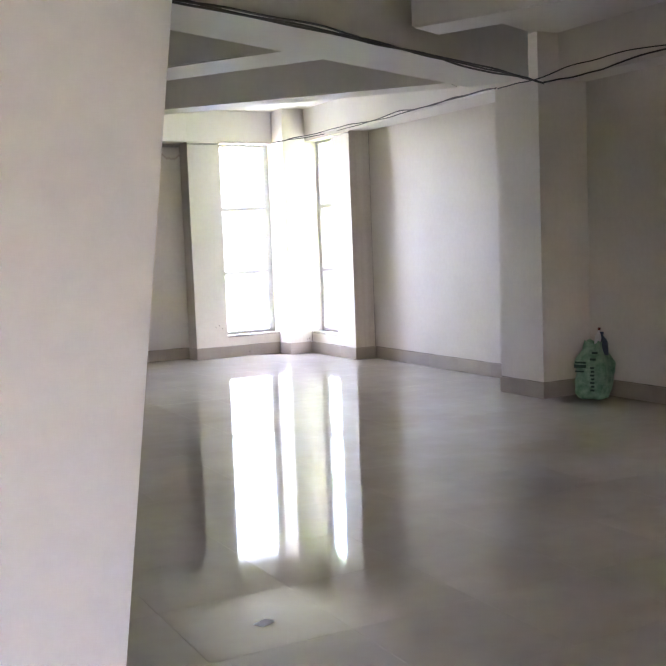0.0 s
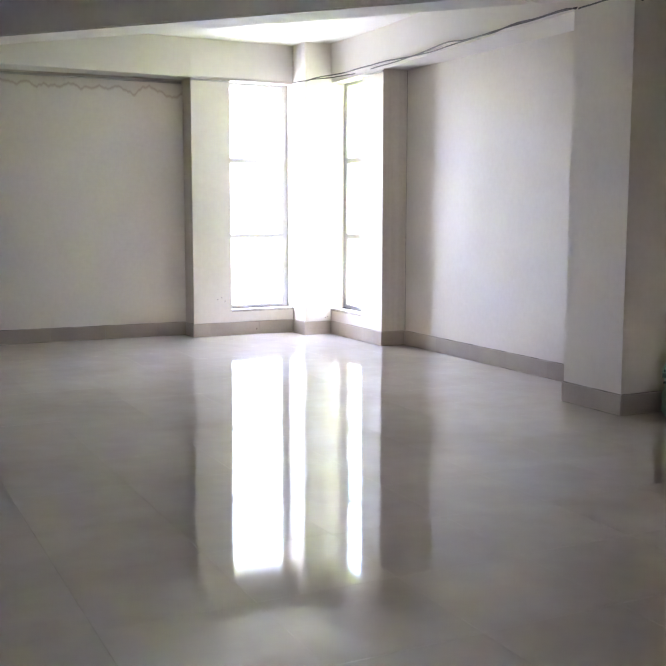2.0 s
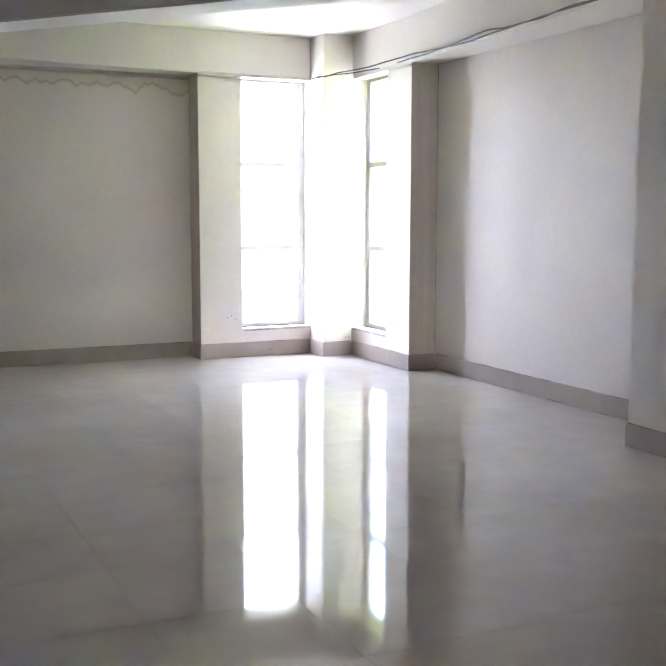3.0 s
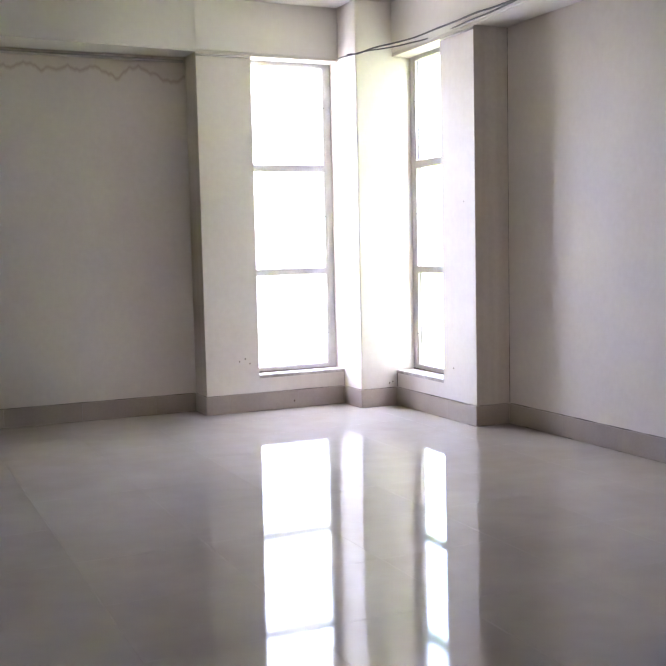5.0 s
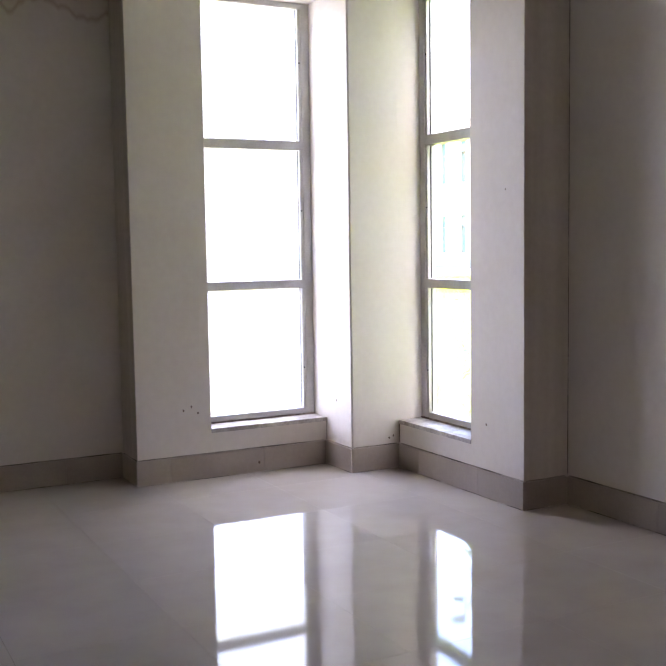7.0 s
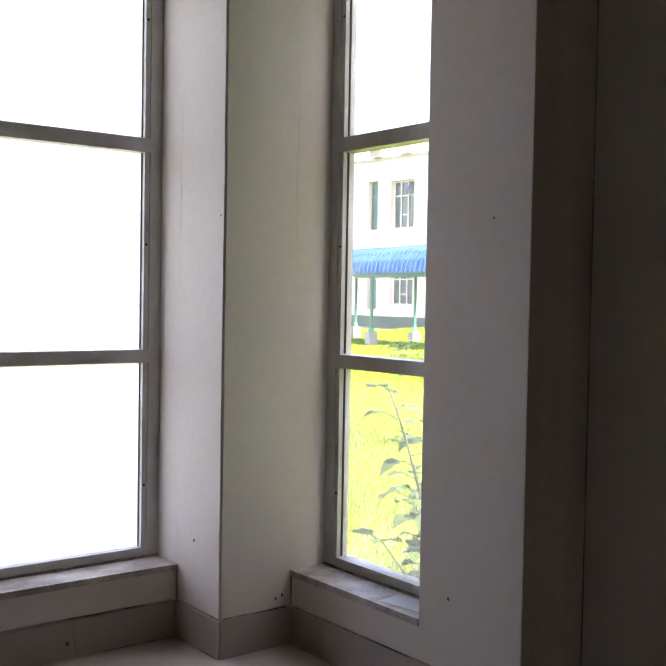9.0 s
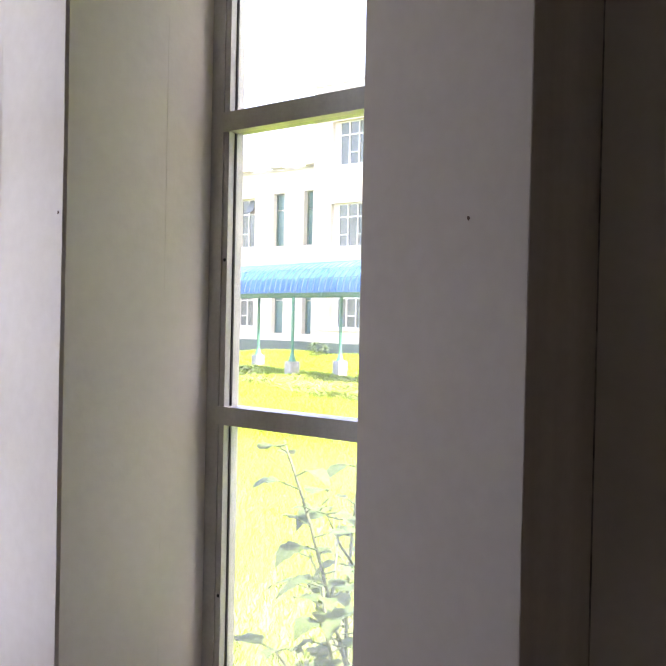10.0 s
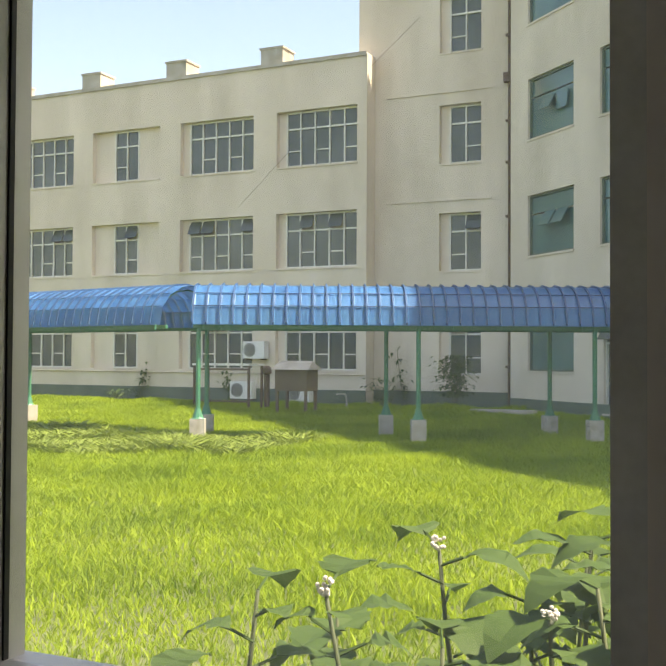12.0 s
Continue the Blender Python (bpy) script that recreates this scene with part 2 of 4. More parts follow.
def boxpart(name, dims, material, parent=None, label="", bevel=0.0):
    bm = bmesh.new()
    box(bm, *dims)
    return part(name, bm, material, parent, label, bevel)


def empty(name, m=None):
    ob = new(name)
    if m is not None:
        ob.matrix_world = m
    return ob


def wall(bm, us, zs, holes, thick):
    """A slab in the local u (x), z plane, front at y=0, back at y=thick, with rectangular openings (u0, u1, z0, z1) right through it."""
    ul = sorted({*us, *(h[0] for h in holes), *(h[1] for h in holes)})
    zl = sorted({*zs, *(h[2] for h in holes), *(h[3] for h in holes)})

    def solid(i, j):
        if not (0 <= i < len(ul) - 1 and 0 <= j < len(zl) - 1):
            return False
        u, z = (ul[i] + ul[i + 1]) / 2, (zl[j] + zl[j + 1]) / 2
        return not any(h[0] < u < h[1] and h[2] < z < h[3] for h in holes)

    def quad(*p):
        bm.faces.new([bm.verts.new(q) for q in p])

    for i in range(len(ul) - 1):
        for j in range(len(zl) - 1):
            if not solid(i, j):
                continue
            a, b, c, d = ul[i], ul[i + 1], zl[j], zl[j + 1]
            quad((a, 0, c), (b, 0, c), (b, 0, d), (a, 0, d))
            quad((b, thick, c), (a, thick, c), (a, thick, d), (b, thick, d))
            for di, dj, e in ((-1, 0, ((a, 0, c), (a, 0, d), (a, thick, d), (a, thick, c))), (1, 0, ((b, 0, d), (b, 0, c), (b, thick, c), (b, thick, d))),
                              (0, -1, ((b, 0, c), (a, 0, c), (a, thick, c), (b, thick, c))), (0, 1, ((a, 0, d), (b, 0, d), (b, thick, d), (a, thick, d)))):
                if not solid(i + di, j + dj):
                    quad(*e)
    bmesh.ops.remove_doubles(bm, verts=bm.verts, dist=1e-5)


def structure(ob, label, category):
    return tagged(ob, label, category, kind="structure")


# ---- the room ----
SOFFIT, CEILING, ROOM_W, ROOM_S = 2.9, 3.32, -9.0, -16.0
JOG, SK_H0 = 0.335, 0.148
EAST_END, EAST_JAMB = -1.22, 0.758

bm = bmesh.new()
wall(bm, (-1.235, 0.0), (0, SOFFIT), [(-0.778, -0.0005, 0.27, 2.885)], 0.25)
w = part("wall_north_window_bay", bm, PAINT)
w.location = (0, JOG, 0)
structure(w, "cream painted pilaster and low wall round a tall window", "wall")
bm = bmesh.new()
wall(bm, (EAST_END, 0.0), (0, SOFFIT), [(-EAST_JAMB, -0.0005, 0.27, 2.885)], 0.25)
bmesh.ops.scale(bm, verts=bm.verts, vec=(-1, 1, 1))
w = part("wall_east_window_bay", bm, PAINT)
w.matrix_world = pose(JOG, 0, 0, 0, 0, -90)
structure(w, "cream painted pilaster and low wall beside the corner window", "wall")

bm = bmesh.new()
box(bm, ROOM_W, -1.235, 0.625, 0.75, 0, SOFFIT + 0.04)
structure(part("wall_north", bm, STAINED), "cream painted wall with brown watermarks along its top", "wall")
bm = bmesh.new()
box(bm, 0.625, 0.75, ROOM_S, EAST_END, 0, SOFFIT + 0.04)
structure(part("wall_east", bm, PAINT), "plain cream painted wall", "wall")
bm = bmesh.new()
box(bm, ROOM_W - 0.2, ROOM_W, ROOM_S, 0.75, 0, CEILING)
structure(part("wall_west", bm, PAINT), "plain cream painted wall", "wall")
bm = bmesh.new()
wall(bm, (ROOM_W, 0.75), (0, CEILING), [(-7.6, -6.85, 0.0, 2.1)], 0.2)
w = part("wall_south", bm, PAINT)
w.location = (0, ROOM_S - 0.2, 0)
structure(w, "plain cream painted wall with a doorway", "wall")
# added out of view: blocks sun through the doorway, dims the partition
structure(boxpart("sun_block_slab", (-8.1, -6.1, ROOM_S - 1.35, ROOM_S - 0.203, 2.2, 2.32), CEIL), "unseen slab added to keep the sun out of the doorway", "canopy")

for nm, d in (("wall_north_pier", (-1.233, -0.80, 0.5853, 0.75, 0, SOFFIT + 0.04)), ("wall_east_pier", (0.5853, 0.75, EAST_END + 0.002, -0.78, 0, SOFFIT + 0.04))):
    structure(boxpart(nm, d, PAINT), "cream painted masonry pier beside the window", "wall")

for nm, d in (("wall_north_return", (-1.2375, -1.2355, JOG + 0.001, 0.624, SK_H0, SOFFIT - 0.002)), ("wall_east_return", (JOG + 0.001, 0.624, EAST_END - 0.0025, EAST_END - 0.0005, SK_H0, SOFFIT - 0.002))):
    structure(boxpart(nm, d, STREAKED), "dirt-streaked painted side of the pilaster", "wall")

# corner column with slightly worn arris, up to the ceiling
bm = bmesh.new()
loops = []
for i in range(40):
    z = CEILING * i / 39
    o = 0.006 * noise.noise(Vector((0, 3.1, z * 1.3))) + 0.0025 * noise.noise(Vector((5, 0, z * 6)))
    loops.append([(o, 0.008 + o, z), (0.008 + o, o, z), (0.585, 0, z), (0.585, 0.585, z), (0, 0.585, z)])
rings(bm, loops)
structure(part("corner_column", bm, PAINT), "cream painted square column in the corner", "column")

bm = bmesh.new()
box(bm, 0.06, 0.625, -5.21, -4.583, 0, CEILING)
structure(part("east_column", bm, PAINT, bevel=0.008), "cream painted square column on the wall", "column")

bm = bmesh.new()
box(bm, ROOM_W, 0.66, ROOM_S, 0.66, CEILING, CEILING + 0.15)
structure(part("ceiling", bm, CEIL), "plain painted concrete ceiling", "ceiling")


def beam(name, plan, z0=SOFFIT, label="painted concrete ceiling beam"):
    b = bmesh.new()
    prism(b, plan, z0, CEILING)
    bmesh.ops.bevel(b, geom=[e for e in b.edges if all(v.co.z < z0 + 0.01 for v in e.verts)], offset=0.012, segments=2, affect="EDGES")
    structure(part(name, b, CEIL), label, "beam")


beam("beam_north", [(ROOM_W, 0.75), (ROOM_W, 0.06), (-4.58, 0.06), (-1.235, JOG - 0.003), (-0.002, JOG - 0.003), (-0.002, 0.585), (-1.235, 0.585), (-1.235, 0.75)])
beam("beam_east", [(0.75, EAST_END), (0.585, EAST_END), (0.585, -0.002), (JOG - 0.003, -0.002), (JOG - 0.003, EAST_END), (0.07, -4.58), (0.75, -4.58)])
beam("beam_south_east", [(0.75, -5.212), (0.30, -5.212), (0.30, ROOM_S), (0.75, ROOM_S)])


def strip(a, b, width, ext0=0.0, ext1=0.0):
    """Plan of a straight beam whose near edge runs from a to b, with its width to the left of that way."""
    a, b = Vector(a), Vector(b)
    d = (b - a).normalized()
    n = Vector((-d.y, d.x)) * width
    a, b = a - d * ext0, b + d * ext1
    return [tuple(a), tuple(b), tuple(b + n), tuple(a + n)]


beam("beam_diagonal", strip((-0.62, -4.80), (-3.55, -1.40), -0.36, 0.0, 1.9), 2.905)
beam("beam_main", strip((-3.9, -6.94), (-0.02, -5.18), 0.62, 5.0, 0.0), 2.9)
beam("beam_cross", strip((-2.73, -5.75), (-3.40, -4.72), -0.50, 0.2, 3.0), 2.903)
beam("beam_cross_south", strip((-2.25, -6.72), (-1.80, -7.65), 0.34, 0.0, 5.0), 2.903)

# ---- skirting: tile pieces ----
SK_H, SK_T = 0.147, 0.011
skirt_meshes = {}


def skirting(name, a, b, piece=0.6, start=0.0):
    """A skirting of tile pieces along the wall line a-b; the room lies to the left of that way."""
    a, b = Vector(a), Vector(b)
    length, d = (b - a).length, (b - a).normalized()
    top = structure(empty(name, pose(a.x, a.y, 0, 0, 0, math.degrees(math.atan2(d.y, d.x)))), "beige-brown ceramic tile skirting", "baseboard")
    s = -start
    while s < length - 0.01:
        u0, u1 = max(s, 0), min(s + piece, length)
        key = round(u1 - u0, 3)
        if key not in skirt_meshes:
            q = bmesh.new()
            box(q, 0.0008, key - 0.0008, 0, SK_T, 0, SK_H)
            bmesh.ops.bevel(q, geom=[e for e in q.edges if all(v.co.z > 0.1 and v.co.y > 0.005 for v in e.verts)], offset=0.003, segments=2, affect="EDGES")
            me = bpy.data.meshes.new("skirting_tile")
            q.to_mesh(me)
            q.free()
            me.materials.append(SKIRT)
            skirt_meshes[key] = me
        ob = new("skirting_tile", skirt_meshes[key])
        ob.parent = top
        ob.location = (u0, 0, 0.001)
        s += piece
    for y0, y1, z0, z1 in ((0.0005, 0.006, SK_H + 0.0015, SK_H + 0.0065), (SK_T + 0.0005, SK_T + 0.003, 0.0006, 0.004)):
        q = bmesh.new()
        n = max(2, round(length / 0.05))
        loops = []
        for i in range(n + 1):
            u = 0.012 + (length - 0.024) * i / n
            h = z1 + 0.002 * noise.noise(Vector((u * 9, length, z0)))
            loops.append([(u, y0, z0), (u, y1, z0), (u, y1, h), (u, y0, h)])
        rings(q, loops)
        part("joint_bead", q, GRIME, top, "grimy cement joint")
    return top


T = SK_T
skirting("baseboard_north", (-1.235, 0.625), (ROOM_W, 0.625), start=0.25)
skirting("baseboard_north_return", (-1.235, JOG - T), (-1.235, 0.625 - T))
skirting("baseboard_north_bay", (-T, JOG), (-1.235 - T, JOG), start=0.17)
skirting("baseboard_column_west", (0, -T), (0, JOG - T))
skirting("baseboard_column_south", (JOG - T, 0), (0, 0))
skirting("baseboard_east_bay", (JOG, EAST_END - T), (JOG, -T), start=0.2)
skirting("baseboard_east_return", (0.625 - T, EAST_END), (JOG, EAST_END))
skirting("baseboard_east", (0.625, -4.583 + T), (0.625, EAST_END - T), start=0.3)
skirting("baseboard_east_column", (0.06, -5.21 - T), (0.06, -4.583 + T), start=0.1)
skirting("baseboard_east_column_south", (0.625 - T, -5.21), (0.06, -5.21))
skirting("baseboard_east_column_north", (0.06, -4.583), (0.625 - T, -4.583))
skirting("baseboard_east_far", (0.625, -12.0), (0.625, -5.21 - T))


# ---- tall windows ----
def tall_window(name, m, glasses, label, W=0.777):
    """Aluminium window, three panes high; local x from 0 (at the column) to W, y outward from the wall's face."""
    top = structure(empty(name, m), label, "window")
    Z0, Z1 = 0.298, 2.884
    y0, y1 = 0.165, 0.235
    fr = empty("window_frame")
    fr.parent = top

    def bar(nm, x0, x1, za, zb, ya=y0, yb=y1):
        q = bmesh.new()
        box(q, x0, x1, ya, yb, za, zb)
        return part(nm, q, ALU, fr, bevel=0.003)

    bar("stile", 0.001, 0.055, Z0, Z1)
    bar("stile", W - 0.05, W - 0.001, Z0, Z1)
    bar("inner_stile", 0.0555, 0.078, Z0 + 0.04, Z1 - 0.03, y0 + 0.004, y1 - 0.01)
    bar("bottom_rail", 0.0555, W - 0.0505, Z0, 0.338)
    bar("top_rail", 0.0555, W - 0.0505, 2.85, Z1)
    bar("transom", 0.0557, W - 0.0505, 1.111, 1.165, y0 - 0.004)
    bar("transom", 0.0557, W - 0.0505, 1.978, 2.036, y0 - 0.004)
    for (za, zb), glass in zip(((0.338, 1.111), (1.165, 1.978), (2.036, 2.85)), glasses):
        p = boxpart("pane", (0.079, W - 0.051, 0.198, 0.203, za + 0.001, zb - 0.001), glass, top)
        p.visible_shadow = False
        q = bmesh.new()
        box(q, 0.0785, 0.0815, 0.190, 0.197, za + 0.002, zb - 0.002)
        part("gasket", q, GASKET, top)
    for z in (0.60, 1.60, 2.52):
        q = bmesh.new()
        tube(q, [(0.068, y0 + 0.006, z), (0.068, y0 + 0.0025, z)], 0.0055, k=10)
        part("screw_hole", q, GASKET, top)
    return top


tall_window("window_1", pose(0, JOG, 0) @ Matrix.Diagonal((-1, 1, 1, 1)), (DUSTY_GLASS,) * 3, "tall aluminium window of three stacked dusty panes")
tall_window("window_2", Matrix(((0, 1, 0, JOG), (-1, 0, 0, 0), (0, 0, 1, 0), (0, 0, 0, 1))), (GLARE_GLASS, GLASS, GLARE_GLASS), "tall aluminium window of three stacked clear panes", EAST_JAMB - 0.001)
s1 = boxpart("window_sill_north", (-0.777, -0.001, JOG - 0.006, JOG + 0.25, 0.271, 0.296), MARBLE, bevel=0.003)
structure(s1, "dusty cream stone window sill", "sill")
s2 = boxpart("window_sill_east", (JOG - 0.006, JOG + 0.25, 0.001 - EAST_JAMB, -0.001, 0.271, 0.296), MARBLE, bevel=0.003)
structure(s2, "dusty cream stone window sill", "sill")

for d, nm in (((-0.005, -0.0005, JOG - 0.005, JOG - 0.0005, 0.155, 0.27), "wall_joint_north"), ((JOG - 0.005, JOG - 0.0005, -0.005, -0.0005, 0.155, 0.27), "wall_joint_east"),
                             ((-0.775, -0.004, JOG + 0.155, JOG + 0.1645, 0.2965, 0.305), "sill_joint_north"), ((JOG + 0.155, JOG + 0.1645, -0.755, -0.004, 0.2965, 0.305), "sill_joint_east"),
                             ((0.6215, 0.6247, EAST_END - 0.006, EAST_END - 0.003, 0.16, SOFFIT - 0.005), "corner_joint_east")):
    structure(boxpart(nm, d, GRIME, bevel=0.0015), "grimy cracked joint between wall surfaces", "joint")

# ---- the leaning partition by the entrance ----
q = bmesh.new()
front = [(-9.0, -10.42, 0.0), (-5.515, -10.42, 0.0), (-5.09, -10.42, SOFFIT + 0.42), (-9.0, -10.42, SOFFIT + 0.42)]
a = [q.verts.new(p) for p in front]
b = [q.verts.new((x, y + 0.035, z)) for x, y, z in front]
q.faces.new(a), q.faces.new(b[::-1])
for i in range(4):
    q.faces.new((a[i], b[i], b[(i + 1) % 4], a[(i + 1) % 4]))
structure(part("partition", q, PARTITION), "pale grey-mauve painted partition with a slanting edge", "partition")

# ---- floor: base and polished tiles ----
bm = bmesh.new()
box(bm, ROOM_W - 0.2, 0.6, ROOM_S - 0.2, 0.6, -0.1, -0.0035)
floor = structure(part("floor", bm, GROUT), "polished cream floor tiles with fine joints", "floor")


# ---- cables and conduits ----
def cable(name, pts, r, label, material=CABLE, sag=0.0, steps=60, wob=0.0, seed=0.0):
    pts = [Vector(p) for p in pts]
    out = []
    n = len(pts) - 1
    for i in range(steps + 1):
        t = n * i / steps
        k = min(int(t), n - 1)
        f = t - k
        p0, p1, p2, p3 = pts[max(k - 1, 0)], pts[k], pts[k + 1], pts[min(k + 2, n)]
        p = 0.5 * (2 * p1 + (p2 - p0) * f + (2 * p0 - 5 * p1 + 4 * p2 - p3) * f * f + (3 * p1 - p0 - 3 * p2 + p3) * f ** 3)
        p.z += wob * noise.noise(Vector((t * 1.7, seed, 0)))
        out.append(p)
    q = bmesh.new()
    tube(q, out, r, k=6)
    return tagged(part(name, q, material, smooth=True), label, "cable")


cable("cable", [(0.04, -4.62, 2.90), (0.09, -4.0, 2.93), (0.15, -3.2, 2.91), (0.20, -2.7, 2.95), (0.26, -1.9, 2.93), (0.31, -1.3, 2.96), (0.28, -0.6, 2.95), (0.05, -0.06, 2.90), (-0.05, 0.05, 2.89)], 0.007, "grey-brown cable strung along the wall beam", wob=0.02)
cable("cable", [(0.05, -4.62, 2.91), (0.10, -3.9, 2.92), (0.19, -2.9, 2.92), (0.25, -2.1, 2.92), (0.32, -1.2, 2.93), (0.32, -0.5, 2.92), (0.02, -0.05, 2.895), (-0.06, 0.2, 2.88)], 0.006, "grey-brown cable strung along the wall beam", wob=0.012, seed=4)
for k in range(3):
    cable("cable", [(-4.6, -7.28, 2.90), (-3.9, -6.97, 2.90 - 0.01 * k), (-2.9, -6.58, 2.905 - 0.015 * k), (-1.9, -6.10, 2.89), (-0.9, -5.66, 2.90 - 0.02 * k), (-0.2, -5.33, 2.885), (0.1, -5.24, 2.86)], 0.008, "dark cables sagging along the ceiling beam", wob=0.02, seed=2.0 * k)
for k in range(1):
    cable("cable", [(0.04, -4.65, 2.895), (0.03, -4.95, 2.90), (0.04, -5.23, 2.90), (0.15, -5.7, 2.97 + 0.13 * k), (0.22, -6.3, 2.98 + 0.15 * k), (0.26, -7.2, 2.92)], 0.006, "dark cables running over the column top", wob=0.015, seed=7.0 + k)
cable("cable", [(0.1, -5.24, 2.87), (0.25, -5.6, 2.89), (0.28, -6.2, 2.93), (0.28, -7.5, 2.95)], 0.008, "dark cables running over the column top", wob=0.02, seed=11)
cable("conduit", [(ROOM_W, 0.60, 2.872), (-1.26, 0.60, 2.862)], 0.014, "thin painted conduit along the wall top", CONDUIT, steps=12)
cable("conduit", [(-1.25, 0.318, 2.872), (-0.80, 0.318, 2.872)], 0.010, "thin painted conduit along the wall top", CONDUIT, steps=6)
cable("conduit", [(0.318, -1.25, 2.872), (0.318, -0.80, 2.872)], 0.010, "thin painted conduit along the wall top", CONDUIT, steps=6)


# ---- loose things in the room ----
def sack(m):
    top = empty("sack", m)
    q = bmesh.new()
    loops = []
    for i in range(22):
        f = i / 21
        z = 0.52 * f
        rx = 0.150 * (0.86 + 0.22 * math.sin(math.pi * min(1, f * 1.15)) - 0.38 * max(0, f - 0.62) / 0.38)
        ry = 0.125 * (0.9 + 0.25 * math.sin(math.pi * f) - 0.25 * max(0, f - 0.75) / 0.25)
        lp = []
        for j in range(36):
            a = 6.28319 * j / 36
            c, s = math.cos(a), math.sin(a)
            k = (abs(c) ** 3.2 + abs(s) ** 3.2) ** (-1 / 3.2)
            o = 1 + 0.24 * noise.noise(Vector((c * 1.6, s * 1.6, z * 7))) + 0.11 * noise.noise(Vector((c * 5, s * 5, z * 16)))
            dz = 0.045 * noise.noise(Vector((c * 2, s * 2, 9))) * f * f
            lp.append((rx * k * c * o, ry * k * s * o, z + dz))
        loops.append(lp)
    inner = [[(x * 0.88, y * 0.88, z - 0.01) for x, y, z in loops[-1]], [(x * 0.8, y * 0.8, z - 0.10) for x, y, z in loops[-1]]]
    rings(q, loops + inner)
    part("body", q, SACK, top, smooth=True)
    for x0, z0, w, h in ((-0.12, 0.33, 0.10, 0.018), (-0.13, 0.29, 0.11, 0.03), (-0.12, 0.25, 0.08, 0.014), (0.02, 0.36, 0.05, 0.02), (0.04, 0.42, 0.05, 0.02)):
        q = bmesh.new()
        box(q, x0, x0 + w, -0.166, -0.150, z0, z0 + h)
        part("printed_bar", q, SACKINK, top)
    for k in range(7):
        q = bmesh.new()
        box(q, 0.02 + 0.008 * (k % 2), 0.055, -0.166, -0.150, 0.08 + 0.034 * k, 0.096 + 0.034 * k)
        part("printed_bar", q, SACKINK, top)
    return tagged(top, "green printed woven sack stuffed with rubbish standing on floor", "sack")


sack(pose(0.45, -5.45, 0.001, 0, 0, -62))


def bottle(m, material, capmat, label, h=0.2, r=0.04):
    top = empty("bottle", m)
    q = bmesh.new()
    prof = [(0.85, 0), (1, 0.02), (1, 0.6), (0.8, 0.72), (0.35, 0.86), (0.33, 0.93)]
    rings(q, [[(r * a * math.cos(6.2832 * j / 14), r * a * math.sin(6.2832 * j / 14), h * z) for j in range(14)] for a, z in prof])
    part("body", q, material, top, smooth=True)
    q = bmesh.new()
    tube(q, [(0, 0, h * 0.93), (0, 0, h * 1.03)], r * 0.42, k=12)
    part("cap", q, capmat, top, "dark red cap")
    return tagged(top, label, "bottle")


bottle(pose(0.46, -5.47, 0.40, 6, 4, 20), WHITEPLASTIC, REDCAP, "white plastic bottle with dark red cap in sack", 0.24, 0.03)
bottle(pose(0.50, -5.51, 0.38, -14, 10, 0), BLUEPET, BLUEPET, "dark blue plastic bottle lying in the sack", 0.22, 0.055)


def scrap(m, w, d, label, seed):
    q = bmesh.new()
    n = 6
    g = [[q.verts.new((w * (i / n - 0.5) + 0.006 * noise.noise(Vector((i, j, seed))), d * (j / n - 0.5) + 0.006 * noise.noise(Vector((j, i, seed + 5))),
                       0.002 + 0.002 * abs(noise.noise(Vector((i * 0.7, j * 0.7, seed + 9)))))) for j in range(n + 1)] for i in range(n + 1)]
    for i in range(n):
        for j in range(n):
            q.faces.new((g[i][j], g[i + 1][j], g[i + 1][j + 1], g[i][j + 1]))
    bmesh.ops.solidify(q, geom=q.faces[:], thickness=-0.0012)
    ob = part("paper_scrap", q, PAPER, smooth=True)
    ob.matrix_world = m
    return tagged(ob, label, "paper")


scrap(pose(-4.42, -8.83, 0.001, 0, 0, 25), 0.075, 0.055, "small crumpled white paper scrap on the floor", 1.0)
scrap(pose(0.42, -0.62, 0.297, 0, 0, 8), 0.11, 0.20, "creased white paper sheet on the window sill", 3.0)


def mark(p, nrm, r, seed):
    """A small chip in the paint."""
    q = bmesh.new()
    k = 9
    n = Vector(nrm)
    u = n.cross(Vector((0, 0, 1))).normalized()
    v = Vector((0, 0, 1))
    c = Vector(p) + n * 0.0012
    ring = [q.verts.new(c + (r * (0.7 + 0.6 * abs(noise.noise(Vector((j, seed, 0.3)))))) * (0.7 * math.cos(6.2832 * j / k) * u + math.sin(6.2832 * j / k) * v)) for j in range(k)]
    back = [q.verts.new(w_.co - n * 0.0012) for w_ in ring]
    q.faces.new(ring), q.faces.new(back[::-1])
    for j in range(k):
        q.faces.new((ring[j], back[j], back[(j + 1) % k], ring[(j + 1) % k]))
    tagged(part("paint_chip", q, RUST), "small dark chip in the wall paint", "paint chip", "paint chips")


for k, (p, n) in enumerate((((0.0, 0.027, 1.70), (-1, 0, 0)), ((0.0, 0.023, 1.14), (-1, 0, 0)), ((JOG, -1.068, 1.656), (-1, 0, 0)), ((0.47, EAST_END, 0.33), (0, -1, 0)), ((-0.95, JOG, 0.42), (0, -1, 0)),
                            ((-0.90, JOG, 0.44), (0, -1, 0)), ((JOG, -0.90, 0.40), (-1, 0, 0)), ((0.0, 0.2, 0.42), (-1, 0, 0)), ((0.26, 0.0, 0.19), (0, -1, 0)), ((0.29, 0.0, 0.2), (0, -1, 0)), ((-0.86, JOG, 0.40), (0, -1, 0)))):
    mark(p, n, 0.006 if k < 3 else 0.009, k * 1.7)

